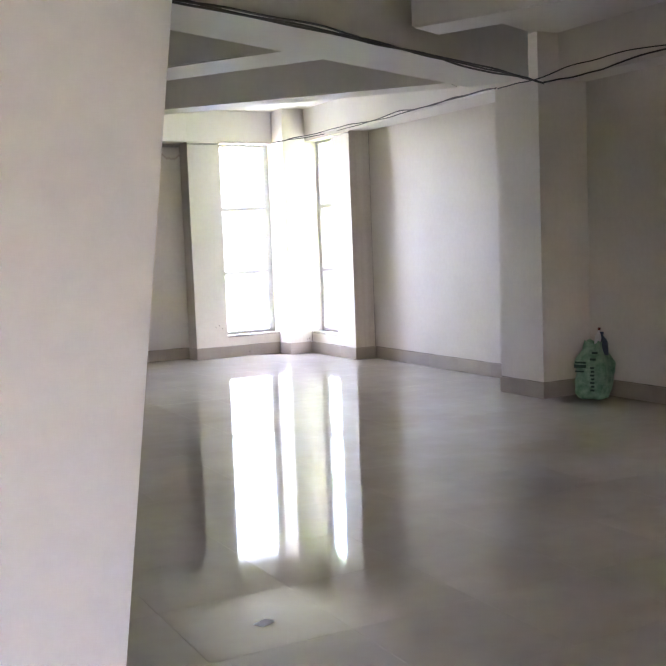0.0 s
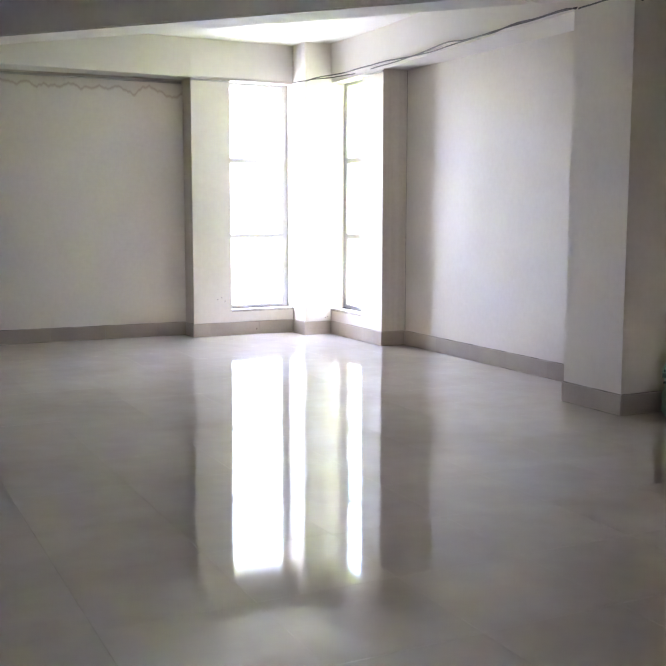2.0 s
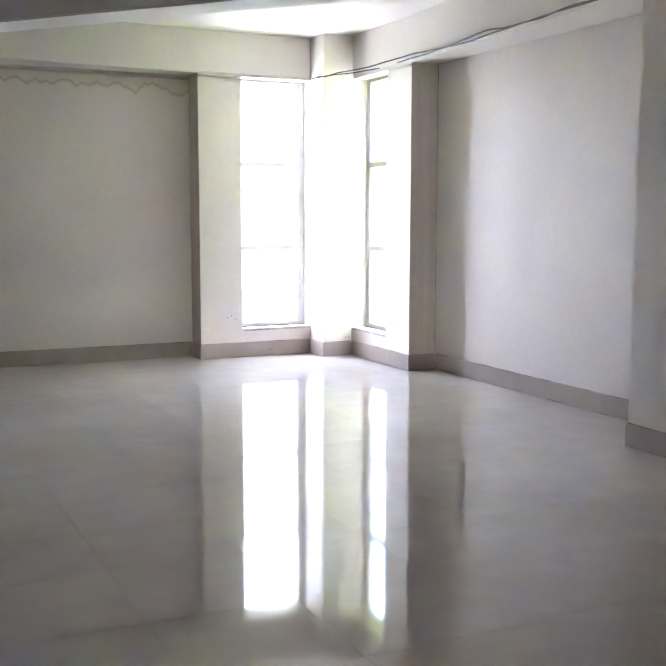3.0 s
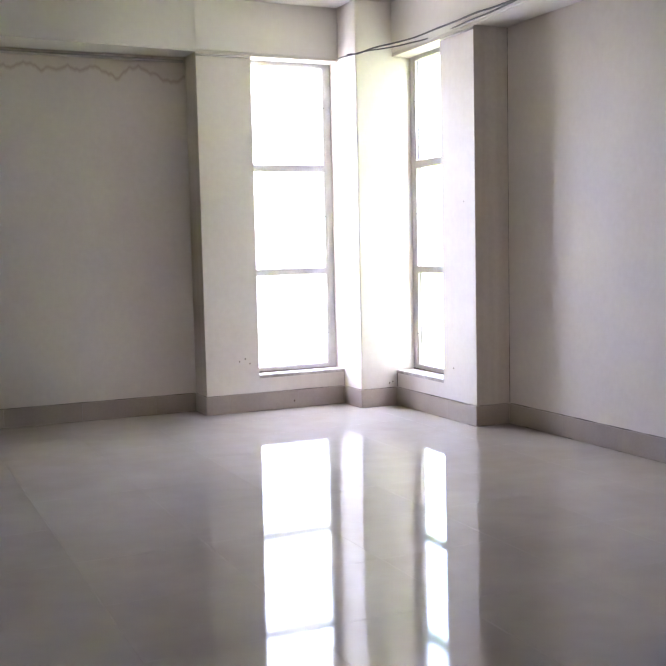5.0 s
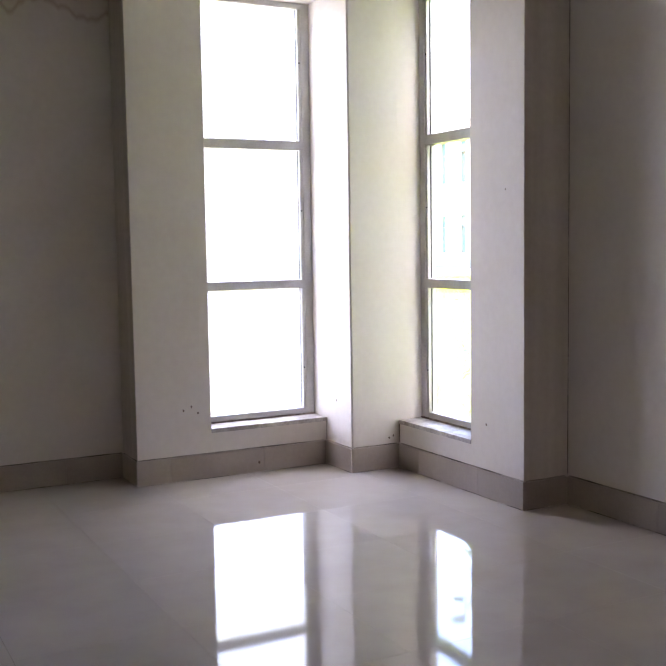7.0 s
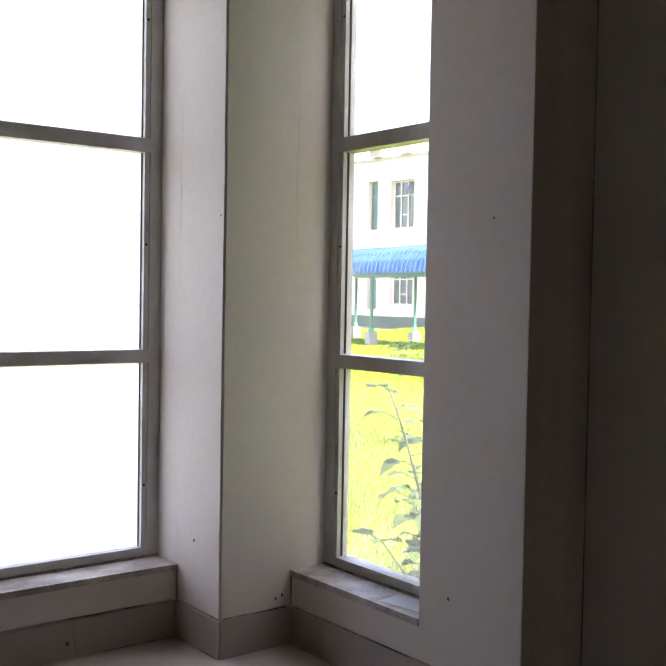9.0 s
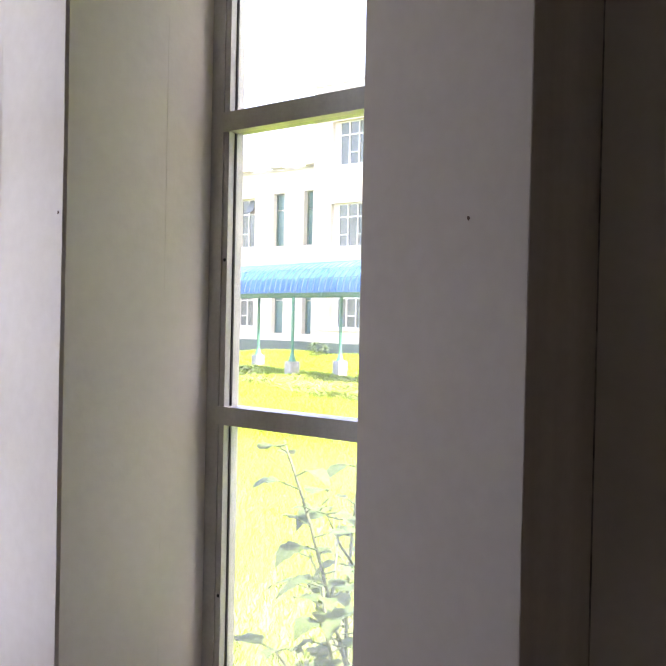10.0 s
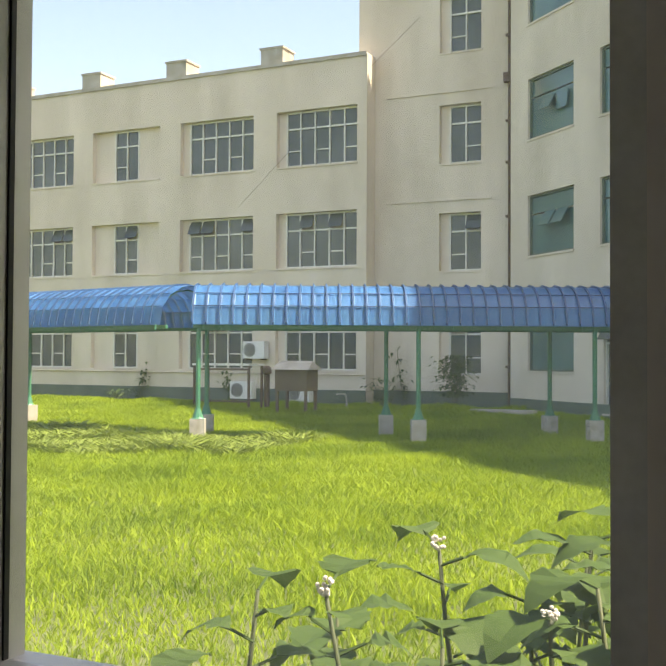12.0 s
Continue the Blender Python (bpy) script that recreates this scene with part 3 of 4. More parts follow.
mark((-0.475, JOG - SK_T, 0.06), (0, -1, 0), 0.012, 3.3)

# ================= outside =================
bm = bmesh.new()
R = 600
box(bm, -R, R, -R, R, -0.6, -0.12)
structure(part("ground", bm, SOIL), "grassy ground around the buildings", "ground")


def facade_window(parent, u0, u1, z0, z1, cols, depth, glass, seed, sash=0.0, frame=WFRAME):
    """White framed window set back in its opening: a top row of lights, panes below, some with a cross bar."""
    top = empty("window")
    top.parent = parent
    q = bmesh.new()
    t = 0.055
    y0, y1 = depth - 0.03, depth + 0.03
    zt = z1 - (z1 - z0) * 0.31
    box(q, u0, u0 + t, y0, y1, z0, z1), box(q, u1 - t, u1, y0, y1, z0, z1)
    box(q, u0 + t, u1 - t, y0, y1, z0, z0 + t), box(q, u0 + t, u1 - t, y0, y1, z1 - t, z1)
    if cols:
        box(q, u0 + t, u1 - t, y0 - 0.005, y1, zt - t / 2, zt + t / 2)
        w_ = (u1 - u0) / cols
        for i in range(1, cols):
            u = u0 + w_ * i
            box(q, u - t / 2.4, u + t / 2.4, y0, y1 - 0.005, z0 + t, zt - t / 2)
            box(q, u - t / 2.4, u + t / 2.4, y0, y1 - 0.005, zt + t / 2, z1 - t)
        for i in range(cols):
            if (i + seed) % 2:
                u = u0 + w_ * i
                zb = z0 + (zt - z0) * 0.42
                box(q, u + t / 2.4 + (t if i == 0 else 0), u + w_ - t / 2.4 - (t if i == cols - 1 else 0), y0 + 0.004, y1 - 0.006, zb - 0.02, zb + 0.02)
    part("frame", q, frame, top)
    rnd = random.Random(seed * 31 + int(u0 * 10))
    for i in range(max(1, cols)):
        w_ = (u1 - u0) / max(1, cols)
        a, b = u0 + w_ * i + 0.03, u0 + w_ * (i + 1) - 0.03
        for za, zb, ti in ((z0 + 0.03, zt - 0.02, 0), (zt + 0.02, z1 - 0.03, 1)):
            q = bmesh.new()
            box(q, a, b, depth + 0.032, depth + 0.042, za, zb)
            if sash and ti and rnd.random() < sash:
                bmesh.ops.rotate(q, verts=q.verts, cent=((a + b) / 2, depth, zb), matrix=Matrix.Rotation(radians(-28), 3, "X"))
            part("pane", q, glass, top)
    return top


def facade(name, m, us, zs, openings, depth, label, thick=0.5, plinth=0.43, skip_plinth=False):
    """openings: (u0, u1, z0, z1, glass u0, glass u1, cols, glass material, seed)"""
    top = tagged(empty(name, m), label, "building")
    q = bmesh.new()
    wall(q, us, zs, [o[:4] for o in openings], thick)
    w_ = part("wall", q, FACADE, top)
    q = bmesh.new()
    box(q, us[0], us[1], thick + 0.15, thick + 7.0, zs[0], zs[1] - 0.4)
    part("core", q, FACADE, top)
    q = bmesh.new()
    box(q, us[0] + 0.001, us[1] - 0.001, -0.03, -0.002, zs[0], plinth)
    part("plinth", q, PLINTH, top, "dark green painted plinth", bevel=0.008)
    q = bmesh.new()
    box(q, us[0], us[1], -0.06, -0.002, zs[1] - 0.10, zs[1] + 0.03)
    part("coping", q, CONCRETE, top)
    for o in openings:
        u0, u1, z0, z1, g0, g1, cols, glass, seed = o
        if g0 > u0 + 0.1:
            q = bmesh.new()
            box(q, u0 + 0.002, g0, depth - 0.02, depth + 0.2, z0 + 0.001, z1 - 0.001)
            part("infill", q, FACADE, top)
        if g1 < u1 - 0.1:
            q = bmesh.new()
            box(q, g1, u1 - 0.002, depth - 0.02, depth + 0.2, z0 + 0.001, z1 - 0.001)
            part("infill", q, FACADE, top)
        facade_window(top, g0, g1, z0 + 0.02, z1 - 0.01, cols, depth, glass, seed, 0.35 if z0 < 5 else 0.0, PLINTH if glass is TEALGLASS else WFRAME)
        q = bmesh.new()
        box(q, u0 - 0.03, u1 + 0.03, -0.035, -0.001, z0 - 0.05, z0 + 0.01)
        part("sill", q, FACADE, top)
    return top


def plane(px, py, dx, dy):
    """Local x runs along (dx, dy), local y away from the viewer (to its left), z up."""
    d = Vector((dx, dy)).normalized()
    return Matrix(((d.x, -d.y, 0, px), (d.y, d.x, 0, py), (0, 0, 1, 0), (0, 0, 0, 1)))


ROWS_Z = ((1.05, 2.93), (4.49, 6.36), (7.93, 9.83))
BASE = -0.3
# the long three-storey block: local x runs towards -y from its far corner
ops = []
for r, (z0, z1) in enumerate(ROWS_Z):
    for c in range(4):
        u0 = 28.4 - 27.35 + 3.9 * c
        g = (u0 + 0.28, u0 + 3.0) if c != 1 else (u0 + 0.88, u0 + 1.98)
        ops.append((u0, u0 + 3.0, z0, z1, *g, 5 if c != 1 else 2, DARKGLASS, c + r))
main = facade("long_building", plane(30.0, 28.4, 0, -1), (0, 16.1), (BASE, 11.5), ops, 0.22, "three-storey cream rendered building with gridded white windows", 0.69)
for y in (27.0, 23.1, 19.3, 15.4):
    u = 28.4 - y - 0.9
    q = bmesh.new()
    box(q, u, u + 0.85, 0.02, 0.85, 11.535, 12.05), box(q, u - 0.04, u + 0.89, -0.02, 0.89, 12.051, 12.12)
    part("chimney_block", q, CONCRETE, main, "stained concrete block on the parapet", bevel=0.02)
# thin service pipe along the plinth
q = bmesh.new()
tube(q, [(0.2, -0.06, 0.98), (16.0, -0.06, 0.94)], 0.025, k=8)
part("service_pipe", q, FACADE, main)

# taller recessed stair bay
ops = []
for r, (z0, z1) in enumerate(((0.95, 2.85), (4.28, 6.16), (7.75, 9.66), (11.35, 13.2))):
    ops.append((1.85, 3.25, z0, z1, 2.13, 3.25, 2, DARKGLASS, r))
bay = facade("stair_bay_building", plane(30.7, 11.9, 0, -1), (-1.0, 4.6), (BASE, 15.2), ops, 0.22, "tall cream rendered stair bay with streaked walls", 0.7)
for z in (6.55, 10.05):
    q = bmesh.new()
    box(q, 0.02, 3.6, -0.04, -0.002, z, z + 0.06)
    part("string_course", q, FACADE, bay)
q = bmesh.new()
tube(q, [(4.2, -0.10, -0.2), (4.2, -0.10, 15.0)], 0.055, k=8)
for z in (1.2, 2.9, 5.9, 7.6, 8.9, 11.6):
    box(q, 4.08, 4.3, -0.16, -0.01, z, z + 0.07)
box(q, 4.02, 4.4, -0.19, -0.01, 10.15, 10.45)
part("drain_pipe", q, RUST, bay, "dark rusty drain pipe")

# oblique wing with teal windows
ops = []
for r, (z0, z1) in enumerate(((1.12, 3.0), (4.52, 6.32), (7.98, 9.8), (11.45, 13.3))):
    for c in range(9):
        u0 = 0.93 + 3.43 * c
        if r == 0 and c == 1:
            ops.append((u0 + 0.15, u0 + 1.3, 0.05, 2.75, u0 + 0.15, u0 + 1.3, 1, DARKGLASS, 3))
        else:
            ops.append((u0, u0 + 2.27, z0, z1, u0 + 0.01, u0 + 2.26, 0, TEALGLASS, r + c))
wing = facade("oblique_wing", plane(30.0, 7.5, -0.67, -0.74), (0, 32.0), (BASE, 19.4), ops, 0.10, "cream rendered wing with large teal filmed windows", 0.6, 0.3)
for r, z in enumerate((5.25, 8.6)):
    for k in range(2):
        q = bmesh.new()
        box(q, 1.75 + 0.62 * k, 2.25 + 0.62 * k, 0, 0.03, 0, 0.5)
        bmesh.ops.rotate(q, verts=q.verts, cent=(2, 0.03, 0.5), matrix=Matrix.Rotation(radians(-32 if r == 0 or k == 0 else -6), 3, "X"))
        bmesh.ops.translate(q, verts=q.verts, vec=(0, 0.05, z))
        part("vent_sash", q, TEALGLASS, wing)

# lower block at the far end, with narrow teal strips between fins
ops = []
for z0, z1 in ((0.75, 2.95), (4.75, 7.2)):
    for c in range(3):
        b0 = 6.7 * c
        ops.append((0.4 + b0, 1.15 + b0, z0, z1, 0.41 + b0, 1.14 + b0, 0, TEALGLASS, c))
        ops.append((2.4 + b0, 3.15 + b0, z0, z1, 2.41 + b0, 3.14 + b0, 0, TEALGLASS, c))
        ops.append((4.4 + b0, 6.1 + b0, max(z0, 1.0), z1 - 0.1, 4.55 + b0, 6.1 + b0, 3, DARKGLASS, c))
low = facade("low_building", plane(31.0, 31.2, 0, 1) @ Matrix.Diagonal((1, -1, 1, 1)), (-2.75, 19.0), (BASE, 8.3), [(o[0] - 2.4, o[1] - 2.4, *o[2:4], o[4] - 2.4, o[5] - 2.4, *o[6:]) for o in ops], 0.25, "two-storey cream building with narrow teal strip windows", 0.6)
for k in range(5):
    q = bmesh.new()
    u = -2.2 + 2.15 * k
    box(q, u, u + 0.85, -0.25, 0.6, 8.34, 9.15 - 0.25 * (k % 2))
    part("parapet_block", q, CONCRETE if k % 2 else FACADE, low, bevel=0.02)


# ---- blue walkway canopy ----
def canopy(name, a, b, label, front, back):
    """Arched sheet roof over the line a-b, with standing ribs, eave frames and posts in concrete blocks."""
    a, b = Vector(a), Vector(b)
    d = (b - a).normalized()
    L = (b - a).length
    top = tagged(empty(name, Matrix(((d.x, -d.y, 0, a.x), (d.y, d.x, 0, a.y), (0, 0, 1, 0), (0, 0, 0, 1)))), label, "canopy")
    half, z0, rise = 0.95, 2.1, 0.80
    prof = []
    for i in range(9):
        an = math.pi * i / 8
        prof.append((half * math.cos(an), z0 + rise * math.sin(an) ** 0.9 if 0 < i < 8 else z0))
    n = max(2, round(L / 0.25))
    for k in range(n):
        u0, u1 = L * k / n, L * (k + 1) / n - 0.004
        q = bmesh.new()
        loops = []
        for y, z in prof:
            loops.append([(u0, y, z), (u0 + 0.02, y * 1.008, z + 0.01), (u0 + 0.04, y, z), (u1, y, z)])
        vs = [[q.verts.new(p) for p in lp] for lp in loops]
        for r0, r1 in zip(vs, vs[1:]):
            for i in range(3):
                q.faces.new((r0[i], r0[i + 1], r1[i + 1], r1[i]))
        bmesh.ops.solidify(q, geom=q.faces[:], thickness=0.012)
        part("roof_sheet", q, BLUEROOF, top)
        q = bmesh.new()
        rings(q, [[(u0 - 0.012, y * 1.018, z + 0.015), (u0 + 0.018, y * 1.018, z + 0.015), (u0 + 0.018, y * 1.045, z + 0.045), (u0 - 0.012, y * 1.045, z + 0.045)] for y, z in prof])
        part("seam", q, BLUERIB, top, "dark raised seam between the sheets")
    for i in (1, 2, 6, 7):
        y, z = prof[i]
        q = bmesh.new()
        tube(q, [(0.01, y * 1.02, z + 0.018), (L - 0.01, y * 1.02, z + 0.018)], 0.011, k=5)
        part("lap_line", q, BLUERIB, top)
    for s in (-1, 1):
        q = bmesh.new()
        box(q, 0, L, s * (half - 0.18) - 0.03, s * (half - 0.18) + 0.03, 2.03, 2.10)
        part("eave_rail", q, POSTGREEN, top)
        for u in front if s < 0 else back:
            q = bmesh.new()
            tube(q, [(u, s * (half - 0.18), 0.25), (u, s * (half - 0.18), 2.03)], 0.045, k=10)
            p = part("post", q, POSTGREEN, top)
            q = bmesh.new()
            box(q, u - 0.14, u + 0.14, s * (half - 0.18) - 0.14, s * (half - 0.18) + 0.14, -0.13, 0.33)
            part("footing", q, POT, p, "whitewashed concrete footing", bevel=0.03)
            q = bmesh.new()
            rings(q, [[(u + r_ * math.cos(6.2832 * j / 10), s * (half - 0.18) + r_ * math.sin(6.2832 * j / 10), z) for j in range(10)] for r_, z in ((0.12, 0.331), (0.10, 0.36), (0.05, 0.52))])
            part("post_shoe", q, POSTGREEN, p)
    for k in range(max(2, round(L / 2.3)) + 1):
        u = min(max(L * k / max(2, round(L / 2.3)), 0.2), L - 0.2)
        q = bmesh.new()
        tube(q, [(u, y * 0.93, z - 0.09) for y, z in prof], 0.018, k=6)
        part("arch_rib", q, POSTGREEN, top)
    return top


canopy("walkway_canopy", (16.55, 10.05), (20.9, 1.3), "arched blue sheet walkway canopy on green posts", (0.1, 4.25, 7.6), (0.1, 3.75, 7.1))
canopy("walkway_canopy", (19.3, 24.2), (16.6, 10.15), "arched blue sheet walkway canopy on green posts", (0.1, 4.0, 8.15), (0.1, 4.0, 8.15))


# ---- yard things along the long building ----
def ac_unit(m):
    top = empty("air_conditioner", m)
    boxpart("casing", (-0.42, 0.42, -0.16, 0.16, 0, 0.58), WHITEPLASTIC, top, bevel=0.015)
    q = bmesh.new()
    tube(q, [(-0.14, -0.175, 0.29), (-0.14, -0.161, 0.29)], 0.23, k=24)
    part("fan_opening", q, GASKET, top, "dark round fan opening")
    q = bmesh.new()
    for r_ in (0.08, 0.14, 0.2):
        tube(q, [(-0.14 + r_ * math.cos(a_ * 0.3927), -0.185, 0.29 + r_ * math.sin(a_ * 0.3927)) for a_ in range(17)], 0.008, k=4)
    part("fan_grille", q, WHITEPLASTIC, top)
    for s in (-0.3, 0.3):
        boxpart("bracket", (s - 0.03, s + 0.03, -0.15, 0.2, -0.05, -0.001), RUST, top)
    return tagged(top, "white outdoor air conditioner unit with round fan", "air conditioner", "air conditioners")


ac_unit(pose(29.795, 16.3, 1.45, 0, 0, -90))
ac_unit(pose(29.4, 16.55, 0.10, 0, 0, -90))
ac_unit(pose(29.0, 14.2, 0.05, 0, 0, -90))


def bench_shelter(m):
    top = empty("metal_stand", m)
    boxpart("top_sheet", (-1.0, 1.0, -0.45, 0.45, 1.24, 1.30), SHEETWHITE, top, "pale metal top sheet", bevel=0.01)
    boxpart("rail", (-0.98, 0.98, -0.42, -0.36, 1.10, 1.16), RUST, top)
    boxpart("rail", (-0.98, 0.98, -0.42, -0.36, 0.15, 0.20), RUST, top)
    for x in (-0.95, 0.95):
        for y in (-0.39, 0.39):
            boxpart("leg", (x - 0.03, x + 0.03, y - 0.03, y + 0.03, -0.12, 1.24), RUST, top)
    return tagged(top, "rusty steel stand with pale sheet top", "stand")


bench_shelter(pose(26.2, 15.2, 0, 0, 0, -90))


def hutch(m):
    top = empty("wooden_hutch", m)
    boxpart("box", (-0.5, 0.5, -0.35, 0.35, 0.55, 1.15), OLDWOOD, top, bevel=0.01)
    q = bmesh.new()
    vs = [(-0.6, -0.45, 1.15), (0.6, -0.45, 1.15), (0.6, 0.45, 1.15), (-0.6, 0.45, 1.15), (-0.5, 0, 1.40), (0.5, 0, 1.40)]
    vs = [q.verts.new(p) for p in vs]
    for f in ((0, 1, 5, 4), (2, 3, 4, 5), (0, 4, 3), (1, 2, 5), (3, 2, 1, 0)):
        q.faces.new([vs[i] for i in f])
    part("roof", q, CONCRETE, top, "grey weathered pitched roof")
    for x in (-0.45, 0.45):
        for y in (-0.3, 0.3):
            boxpart("leg", (x - 0.035, x + 0.035, y - 0.035, y + 0.035, -0.12, 0.55), OLDWOOD, top)
    return tagged(top, "weathered wooden hutch with pitched roof on legs", "hutch")


hutch(pose(25.2, 12.35, 0, 0, 0, -90))
q = bmesh.new()
tube(q, [(27.0, 14.3, -0.12), (27.0, 14.3, 0.95)], 0.09, k=10)
rings(q, [[(27.0 + r_ * math.cos(6.2832 * j / 10), 14.3 + r_ * math.sin(6.2832 * j / 10), z) for j in range(10)] for r_, z in ((0.06, 0.951), (0.15, 1.0), (0.15, 1.15), (0.05, 1.24))])
tagged(part("standpipe", q, RUST), "short rusty standpipe with a knob top", "standpipe")


# ---- plants ----
def leaf_into(bm, base, d, up, length, width, droop, rnd, lobes=True):
    """One broad lobed leaf with a fold along its midrib."""
    d = d.normalized()
    s = d.cross(up).normalized()
    u = s.cross(d).normalized()
    n = 8
    prof = (0.0, 0.62, 0.95, 0.80, 1.0, 0.72, 0.62, 0.30, 0.0) if lobes else (0.0, 0.5, 0.85, 1.0, 0.95, 0.8, 0.55, 0.28, 0.0)
    mid, le, ri = [], [], []
    for i in range(n + 1):
        f = i / n
        p = base + d * (length * f) - Vector((0, 0, 1)) * (droop * f * f * length)
        w_ = width * 0.5 * prof[i] * (1 + 0.12 * (rnd.random() - 0.5))
        mid.append(bm.verts.new(p))
        le.append(bm.verts.new(p + s * w_ + u * w_ * 0.12 + u * 0.012 * (rnd.random() - 0.5)))
        ri.append(bm.verts.new(p - s * w_ + u * w_ * 0.12 + u * 0.012 * (rnd.random() - 0.5)))
    for i in range(n):
        bm.faces.new((mid[i], mid[i + 1], le[i + 1], le[i]))
        bm.faces.new((ri[i], ri[i + 1], mid[i + 1], mid[i]))


def broad_plant(base, tip, seed, leaves=10, size=0.20, flower=False, twigs=2):
    rnd = random.Random(seed)
    base, tip = Vector(base), Vector(tip)
    top = empty("broadleaf_plant", Matrix.Translation(base))
    rel = tip - base
    pts = [rel * f + Vector((0.03 * math.sin(5 * f + seed), 0.03 * math.cos(4 * f + seed), 0)) * f * (1 - f) * 3 for f in (i / 8 for i in range(9))]
    q = bmesh.new()
    tube(q, pts, 0.010, 0.004)
    ends = []
    for k in range(twigs):
        f = 0.35 + 0.4 * k / max(1, twigs)
        p0 = rel * f
        an = rnd.random() * 6.28
        p1 = p0 + Vector((0.22 * math.cos(an), 0.22 * math.sin(an), 0.22))
        tube(q, [p0, (p0 + p1) / 2 + Vector((0, 0, -0.02)), p1], 0.006, 0.003)
        ends.append(p1)
    part("stem", q, STEM, top, smooth=True)
    spots = [(rel * (0.35 + 0.65 * (i / max(1, leaves - 1))), i) for i in range(leaves)] + [(e, leaves + j) for j, e in enumerate(ends * 3)]
    for p0, i in spots:
        an = i * 2.4 + seed + rnd.random() * 0.5
        dirn = Vector((math.cos(an), math.sin(an), 0.25 + 0.25 * rnd.random()))
        q = bmesh.new()
        sz = size * (0.6 + 0.6 * rnd.random())
        pet = p0 + dirn.normalized() * 0.05
        tube(q, [p0, pet], 0.003, k=4)
        leaf_into(q, pet, dirn, Vector((0, 0, 1)), sz, sz * 0.85, 0.25 + 0.6 * rnd.random(), rnd)
        part("leaf", q, LEAF, top)
    if flower:
        q = bmesh.new()
        for k in range(22):
            v = Vector((rnd.gauss(0, 1), rnd.gauss(0, 1), rnd.gauss(0, 0.8))).normalized() * 0.014
            bmesh.ops.create_icosphere(q, subdivisions=1, radius=0.0045, matrix=Matrix.Translation(rel + v + Vector((0, 0, 0.01))))
        part("flower_head", q, FLOWER, top, "round pale flower cluster")
    return tagged(top, "broadleaf weed with lobed dark green leaves outside the window", "plant", "weeds outside the window")


for k, (b0, t0, nl, sz, fl, tw) in enumerate((
    ((1.30, -0.35), (1.22, -0.12, 1.10), 12, 0.14, True, 2), ((1.62, -0.35), (1.58, -0.19, 1.12), 12, 0.15, True, 2),
    ((1.30, 0.15), (1.26, 0.03, 1.08), 9, 0.13, False, 2), ((1.10, -0.25), (0.80, -0.03, 1.04), 10, 0.13, False, 2),
    ((1.95, -0.55), (1.90, -0.50, 1.14), 14, 0.17, False, 3), ((1.75, -0.70), (1.72, -0.55, 1.06), 14, 0.16, True, 3),
    ((0.95, -0.20), (0.86, -0.16, 0.58), 10, 0.13, False, 2), ((1.60, 0.00), (1.62, 0.05, 0.88), 10, 0.15, False, 2),
    ((2.20, -0.30), (2.20, -0.35, 0.98), 12, 0.17, False, 3), ((1.50, -0.50), (1.52, -0.42, 1.02), 12, 0.15, True, 3),
    ((2.05, -0.65), (2.05, -0.62, 1.10), 14, 0.17, False, 3), ((1.45, -0.15), (1.42, -0.05, 0.92), 10, 0.14, False, 2),
    ((1.55, -0.62), (1.54, -0.50, 1.08), 14, 0.16, False, 3), ((1.40, -0.30), (1.40, -0.26, 0.98), 12, 0.15, False, 3),
    ((1.90, -0.40), (1.90, -0.42, 1.10), 14, 0.16, False, 3), ((1.75, 0.12), (1.74, 0.10, 0.92), 10, 0.15, False, 2),
    ((0.92, -0.42), (0.90, -0.38, 0.70), 10, 0.13, False, 2), ((1.85, -0.28), (1.84, -0.30, 1.00), 12, 0.16, False, 3))):
    broad_plant((*b0, -0.12), t0, k + 1, round(nl * 2.0), sz * 0.85, fl, tw)


def shrub(base, h, r, seed, count=160):
    rnd = random.Random(seed)
    top = empty("shrub", Matrix.Translation(base))
    q = bmesh.new()
    for k in range(5):
        an = k * 1.3
        tube(q, [(0, 0, 0), (0.3 * r * math.cos(an), 0.3 * r * math.sin(an), h * 0.5), (0.7 * r * math.cos(an), 0.7 * r * math.sin(an), h * 0.85)], 0.02, 0.006, k=5)
    part("stems", q, STEM, top)
    q = bmesh.new()
    for k in range(count):
        v = Vector((rnd.gauss(0, 0.45) * r, rnd.gauss(0, 0.45) * r, h * (0.25 + 0.75 * rnd.random())))
        leaf_into(q, v, Vector((rnd.gauss(0, 1), rnd.gauss(0, 1), 0.2)), Vector((0, 0, 1)), 0.17, 0.09, 0.5, rnd, False)
    part("crown", q, LEAF, top)
    return tagged(top, "dark green leafy shrub against the building", "shrub", "shrubs by the wall")


tagged(boxpart("concrete_ledge", (26.5, 26.9, 5.9, 7.7, -0.2, 0.10), CONCRETE, bevel=0.015), "low weathered concrete ledge lying in the grass", "ledge")
cable("ground_pipe", [(28.4, 12.6, 0.35), (28.4, 12.3, 0.34), (28.4, 12.25, 0.05), (27.6, 11.9, 0.03), (27.0, 11.6, 0.02)], 0.032, "pale grey pipe bent down to the ground", POT, steps=24)


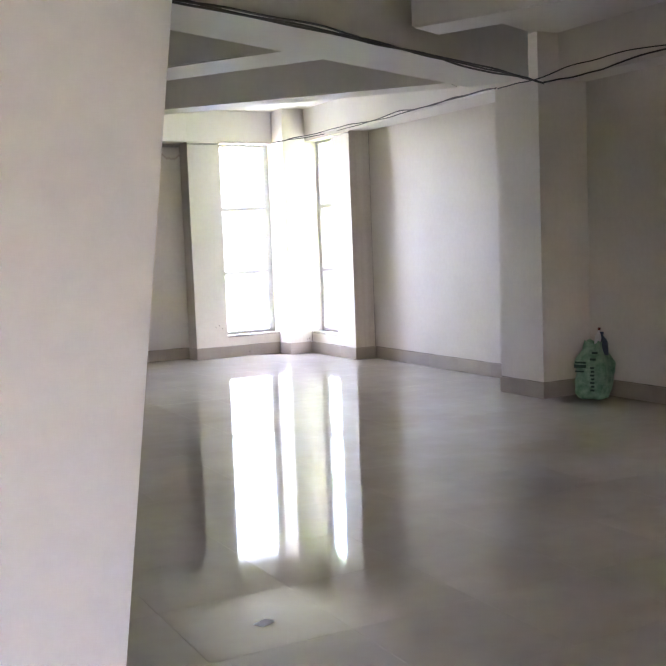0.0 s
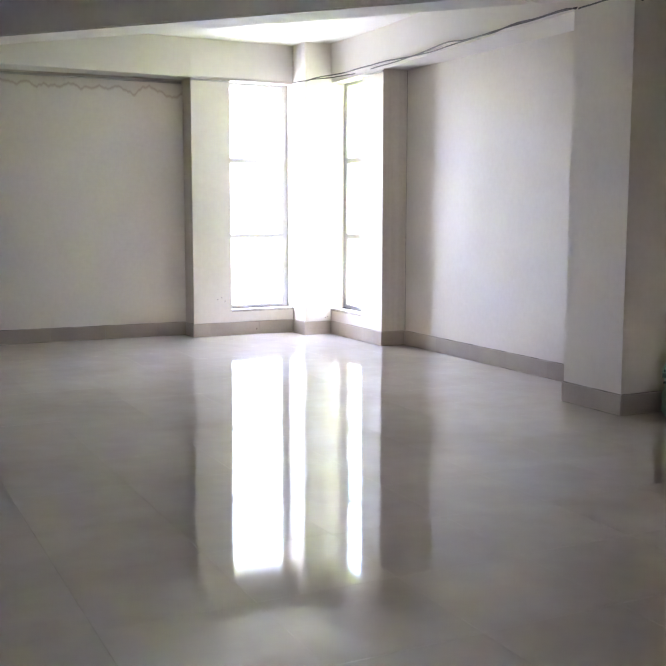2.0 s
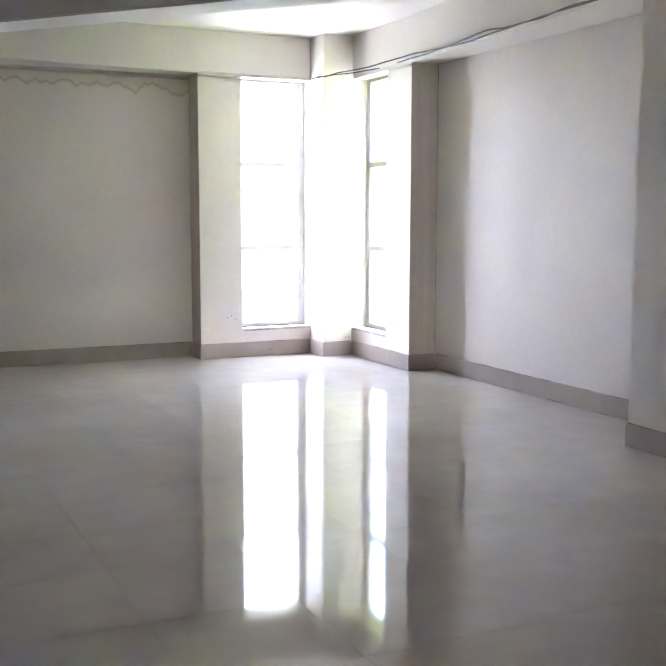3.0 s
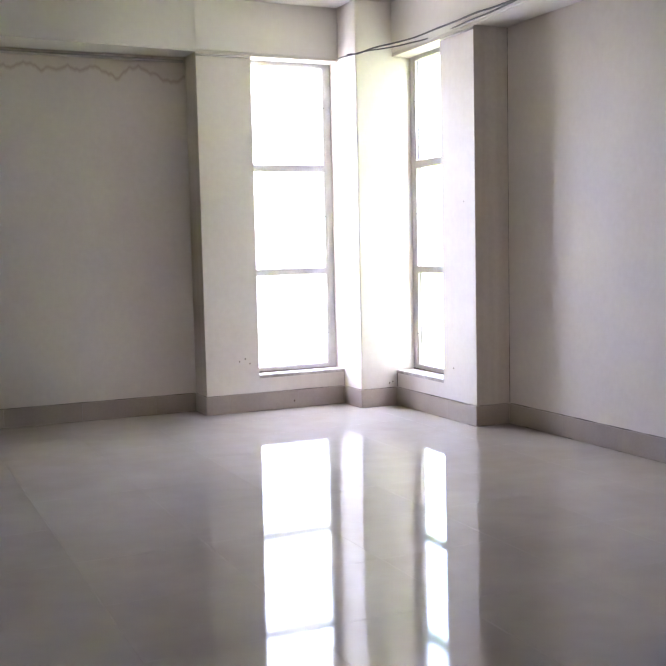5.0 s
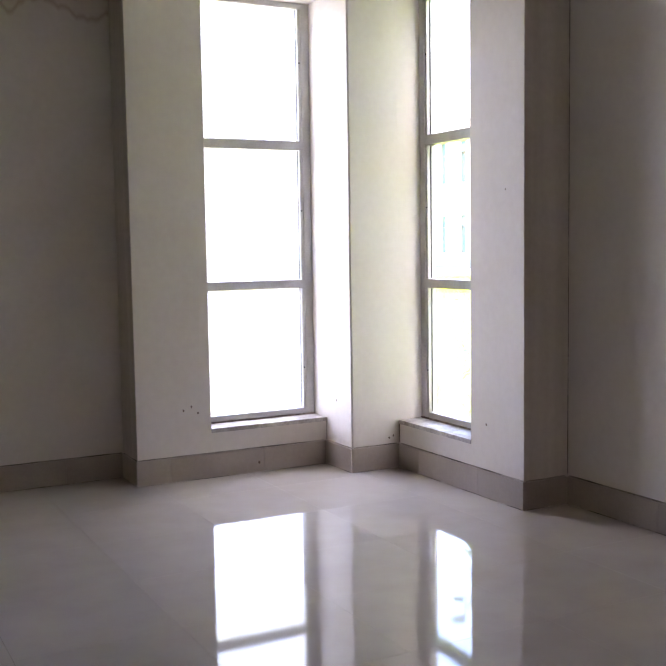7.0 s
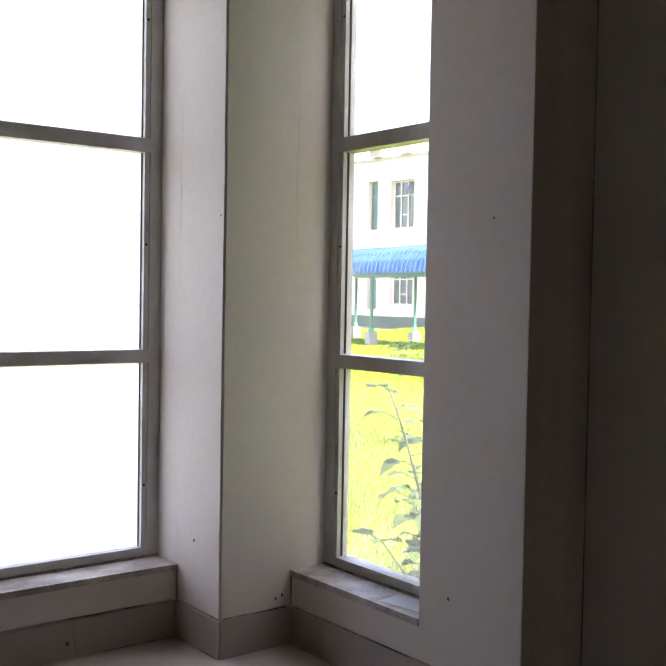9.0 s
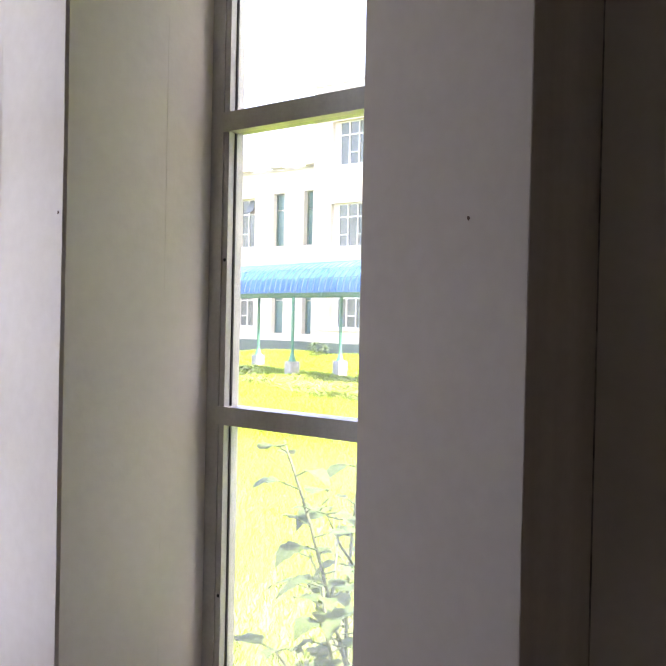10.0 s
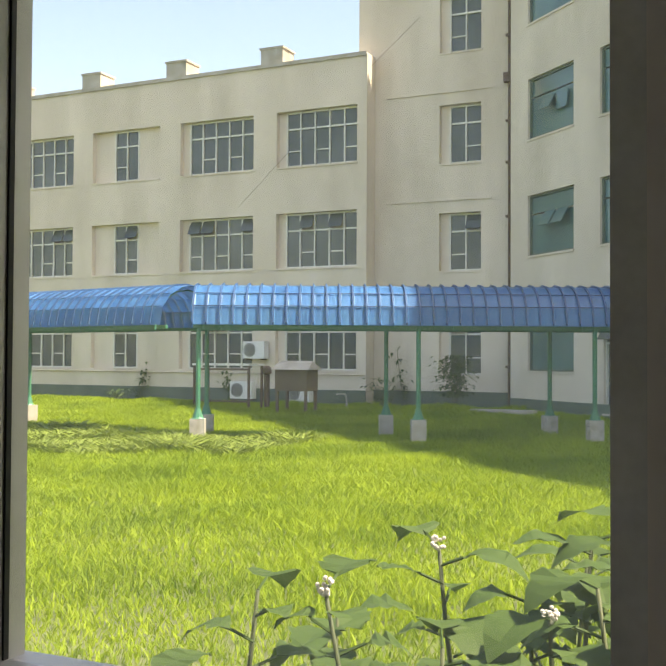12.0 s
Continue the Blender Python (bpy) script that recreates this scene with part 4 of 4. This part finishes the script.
def climber(m, h, seed):
    """A thin creeper that stands against the wall, with small leaves."""
    rnd = random.Random(seed)
    top = empty("climber", m)
    q = bmesh.new()
    pts = [Vector((0.06 * math.sin(3 * f + seed), 0.25 * (f - 0.5) * math.sin(seed), h * f)) for f in (i / 10 for i in range(11))]
    tube(q, pts, 0.016, 0.006)
    part("stem", q, STEM, top)
    q = bmesh.new()
    for k in range(70):
        p = pts[rnd.randrange(2, 11)] + Vector((rnd.gauss(0, 0.05), rnd.gauss(0, 0.14), rnd.gauss(0, 0.08)))
        leaf_into(q, p, Vector((-0.4, rnd.gauss(0, 1), rnd.gauss(0, 0.5))), Vector((0, 0, 1)), 0.13, 0.09, 0.5, rnd, False)
    part("crown", q, LEAF, top)
    return tagged(top, "thin green creeper climbing the building wall", "climber", "climbers on the wall")


climber(pose(30.55, 11.3, -0.12), 1.9, 2)
climber(pose(29.85, 21.0, -0.12), 1.3, 5)
climber(pose(29.85, 17.4, -0.12), 1.2, 7)
cable("overhead_wire", [(30.6, 10.7, 12.6), (29.95, 14.0, 9.45), (29.9, 17.1, 6.65)], 0.007, "thin dark wire slung across the facade")
shrub((29.2, 9.0, -0.12), 1.7, 0.55, 1, 700)
shrub((29.4, 11.5, -0.12), 1.0, 0.5, 2, 120)
shrub((27.5, 25.5, -0.12), 0.7, 0.6, 3, 100)
shrub((28.8, 21.3, -0.12), 0.5, 0.5, 4, 80)
shrub((15.9, 16.9, -0.12), 0.35, 0.4, 5, 80)


def blades(name, n, xr, yr, h0, h1, material, label, seed, keep, lie=0.35, wide=0.0022, grow=0.00062):
    """Grass: curved blades of two segments, larger and sparser with distance from the wall."""
    rg = np.random.default_rng(seed)
    x = xr[0] + (xr[1] - xr[0]) * rg.random(n) ** 1.35
    y = yr[0] + (yr[1] - yr[0]) * rg.random(n)
    ok = keep(x, y)
    x, y = x[ok], y[ok]
    n = len(x)
    dist = np.hypot(x, y)
    tuft = 0.75 + 0.5 * np.sin(x * 1.7 + 1.3 * np.sin(y * 1.1)) * np.sin(y * 1.3 + x * 0.4)
    h = (h0 + (h1 - h0) * rg.random(n)) * np.clip(tuft, 0.55, 1.3) * (1 + 0.05 * np.maximum(x, 0))
    w_ = (wide + grow * dist) * (0.7 + 0.6 * rg.random(n))
    an, la = rg.random(n) * 6.2832, rg.random(n) * 6.2832
    lean = lie * h * (0.4 + rg.random(n))
    bx, by = np.cos(an) * w_, np.sin(an) * w_
    lx, ly = np.cos(la) * lean, np.sin(la) * lean
    z = np.full(n, -0.12)
    P = np.empty((n, 5, 3))
    P[:, 0] = np.stack([x - bx, y - by, z], 1)
    P[:, 1] = np.stack([x + bx, y + by, z], 1)
    P[:, 2] = np.stack([x + bx * 0.8 + lx * 0.35, y + by * 0.8 + ly * 0.35, z + h * 0.6], 1)
    P[:, 3] = np.stack([x - bx * 0.8 + lx * 0.35, y - by * 0.8 + ly * 0.35, z + h * 0.6], 1)
    P[:, 4] = np.stack([x + lx, y + ly, z + h], 1)
    base = np.arange(n)[:, None] * 5
    loops = np.concatenate([base + np.array([[0, 1, 2, 3]]), base + np.array([[3, 2, 4]])], 1).ravel()
    me = bpy.data.meshes.new(name)
    me.vertices.add(n * 5)
    me.vertices.foreach_set("co", P.ravel())
    me.loops.add(n * 7)
    me.loops.foreach_set("vertex_index", loops)
    me.polygons.add(n * 2)
    me.polygons.foreach_set("loop_start", (np.arange(n)[:, None] * 7 + np.array([[0, 4]])).ravel())
    me.update(calc_edges=True)
    me.validate()
    me.materials.append(material)
    return tagged(new(name, me), label, "grass", kind="stuff")


def lawn(x, y):
    return ((x > 1.0) | (y > 1.0)) & (x < 29.9) & ~((x > 24) & (y < 4)) & (y < 40) & (y > -6 + 0.1 * x)


blades("grass", 1000000, (0.9, 29.9), (-4, 30), 0.035, 0.10, GRASS, "dense bright green grass in the courtyard", 3, lawn, 0.9, 0.0017, 0.0005)
blades("grass", 70000, (-7, 12), (1.0, 14), 0.04, 0.11, GRASS, "dense bright green grass behind the building", 4, lambda x, y: y > 1.0, 0.9, 0.0025, 0.0008)
blades("weeds", 9000, (12.8, 16.8), (7.5, 15), 0.09, 0.16, DRYGRASS, "flattened pale weeds in front of the canopy", 5, lambda x, y: np.abs(x - 14.8 - 0.6 * np.sin(y)) < 1.6, 1.9, 0.016, 0.001)

# ---- floor tiles, last ----
TS = 0.6
q = bmesh.new()
g_ = 0.0005
box(q, g_, TS - g_, g_, TS - g_, -0.012, 0.0)
tile_mesh = bpy.data.meshes.new("floor_tile")
q.to_mesh(tile_mesh)
q.free()
tile_mesh.materials.append(TILE)
rest = bmesh.new()
for i in range(-14, 4):
    for j in range(-25, 4):
        x, y = -1.15 + TS * i, -1.28 + TS * j
        if x > 0.62 or y > 0.62 or x < ROOM_W - TS or y < ROOM_S - TS:
            continue
        if x > -6.0 and y > -12.2:
            ob = new("floor_tile", tile_mesh)
            ob.parent = floor
            ob.location = (x, y, 0.0001 * random.uniform(-1, 1))
            ob.rotation_euler = (radians(random.uniform(-0.010, 0.010)), radians(random.uniform(-0.010, 0.010)), 0)
        else:
            box(rest, x + g_, x + TS - g_, y + g_, y + TS - g_, -0.012, 0.0)
tagged(part("floor_tiles_far", rest, TILE, floor), kind="stuff")
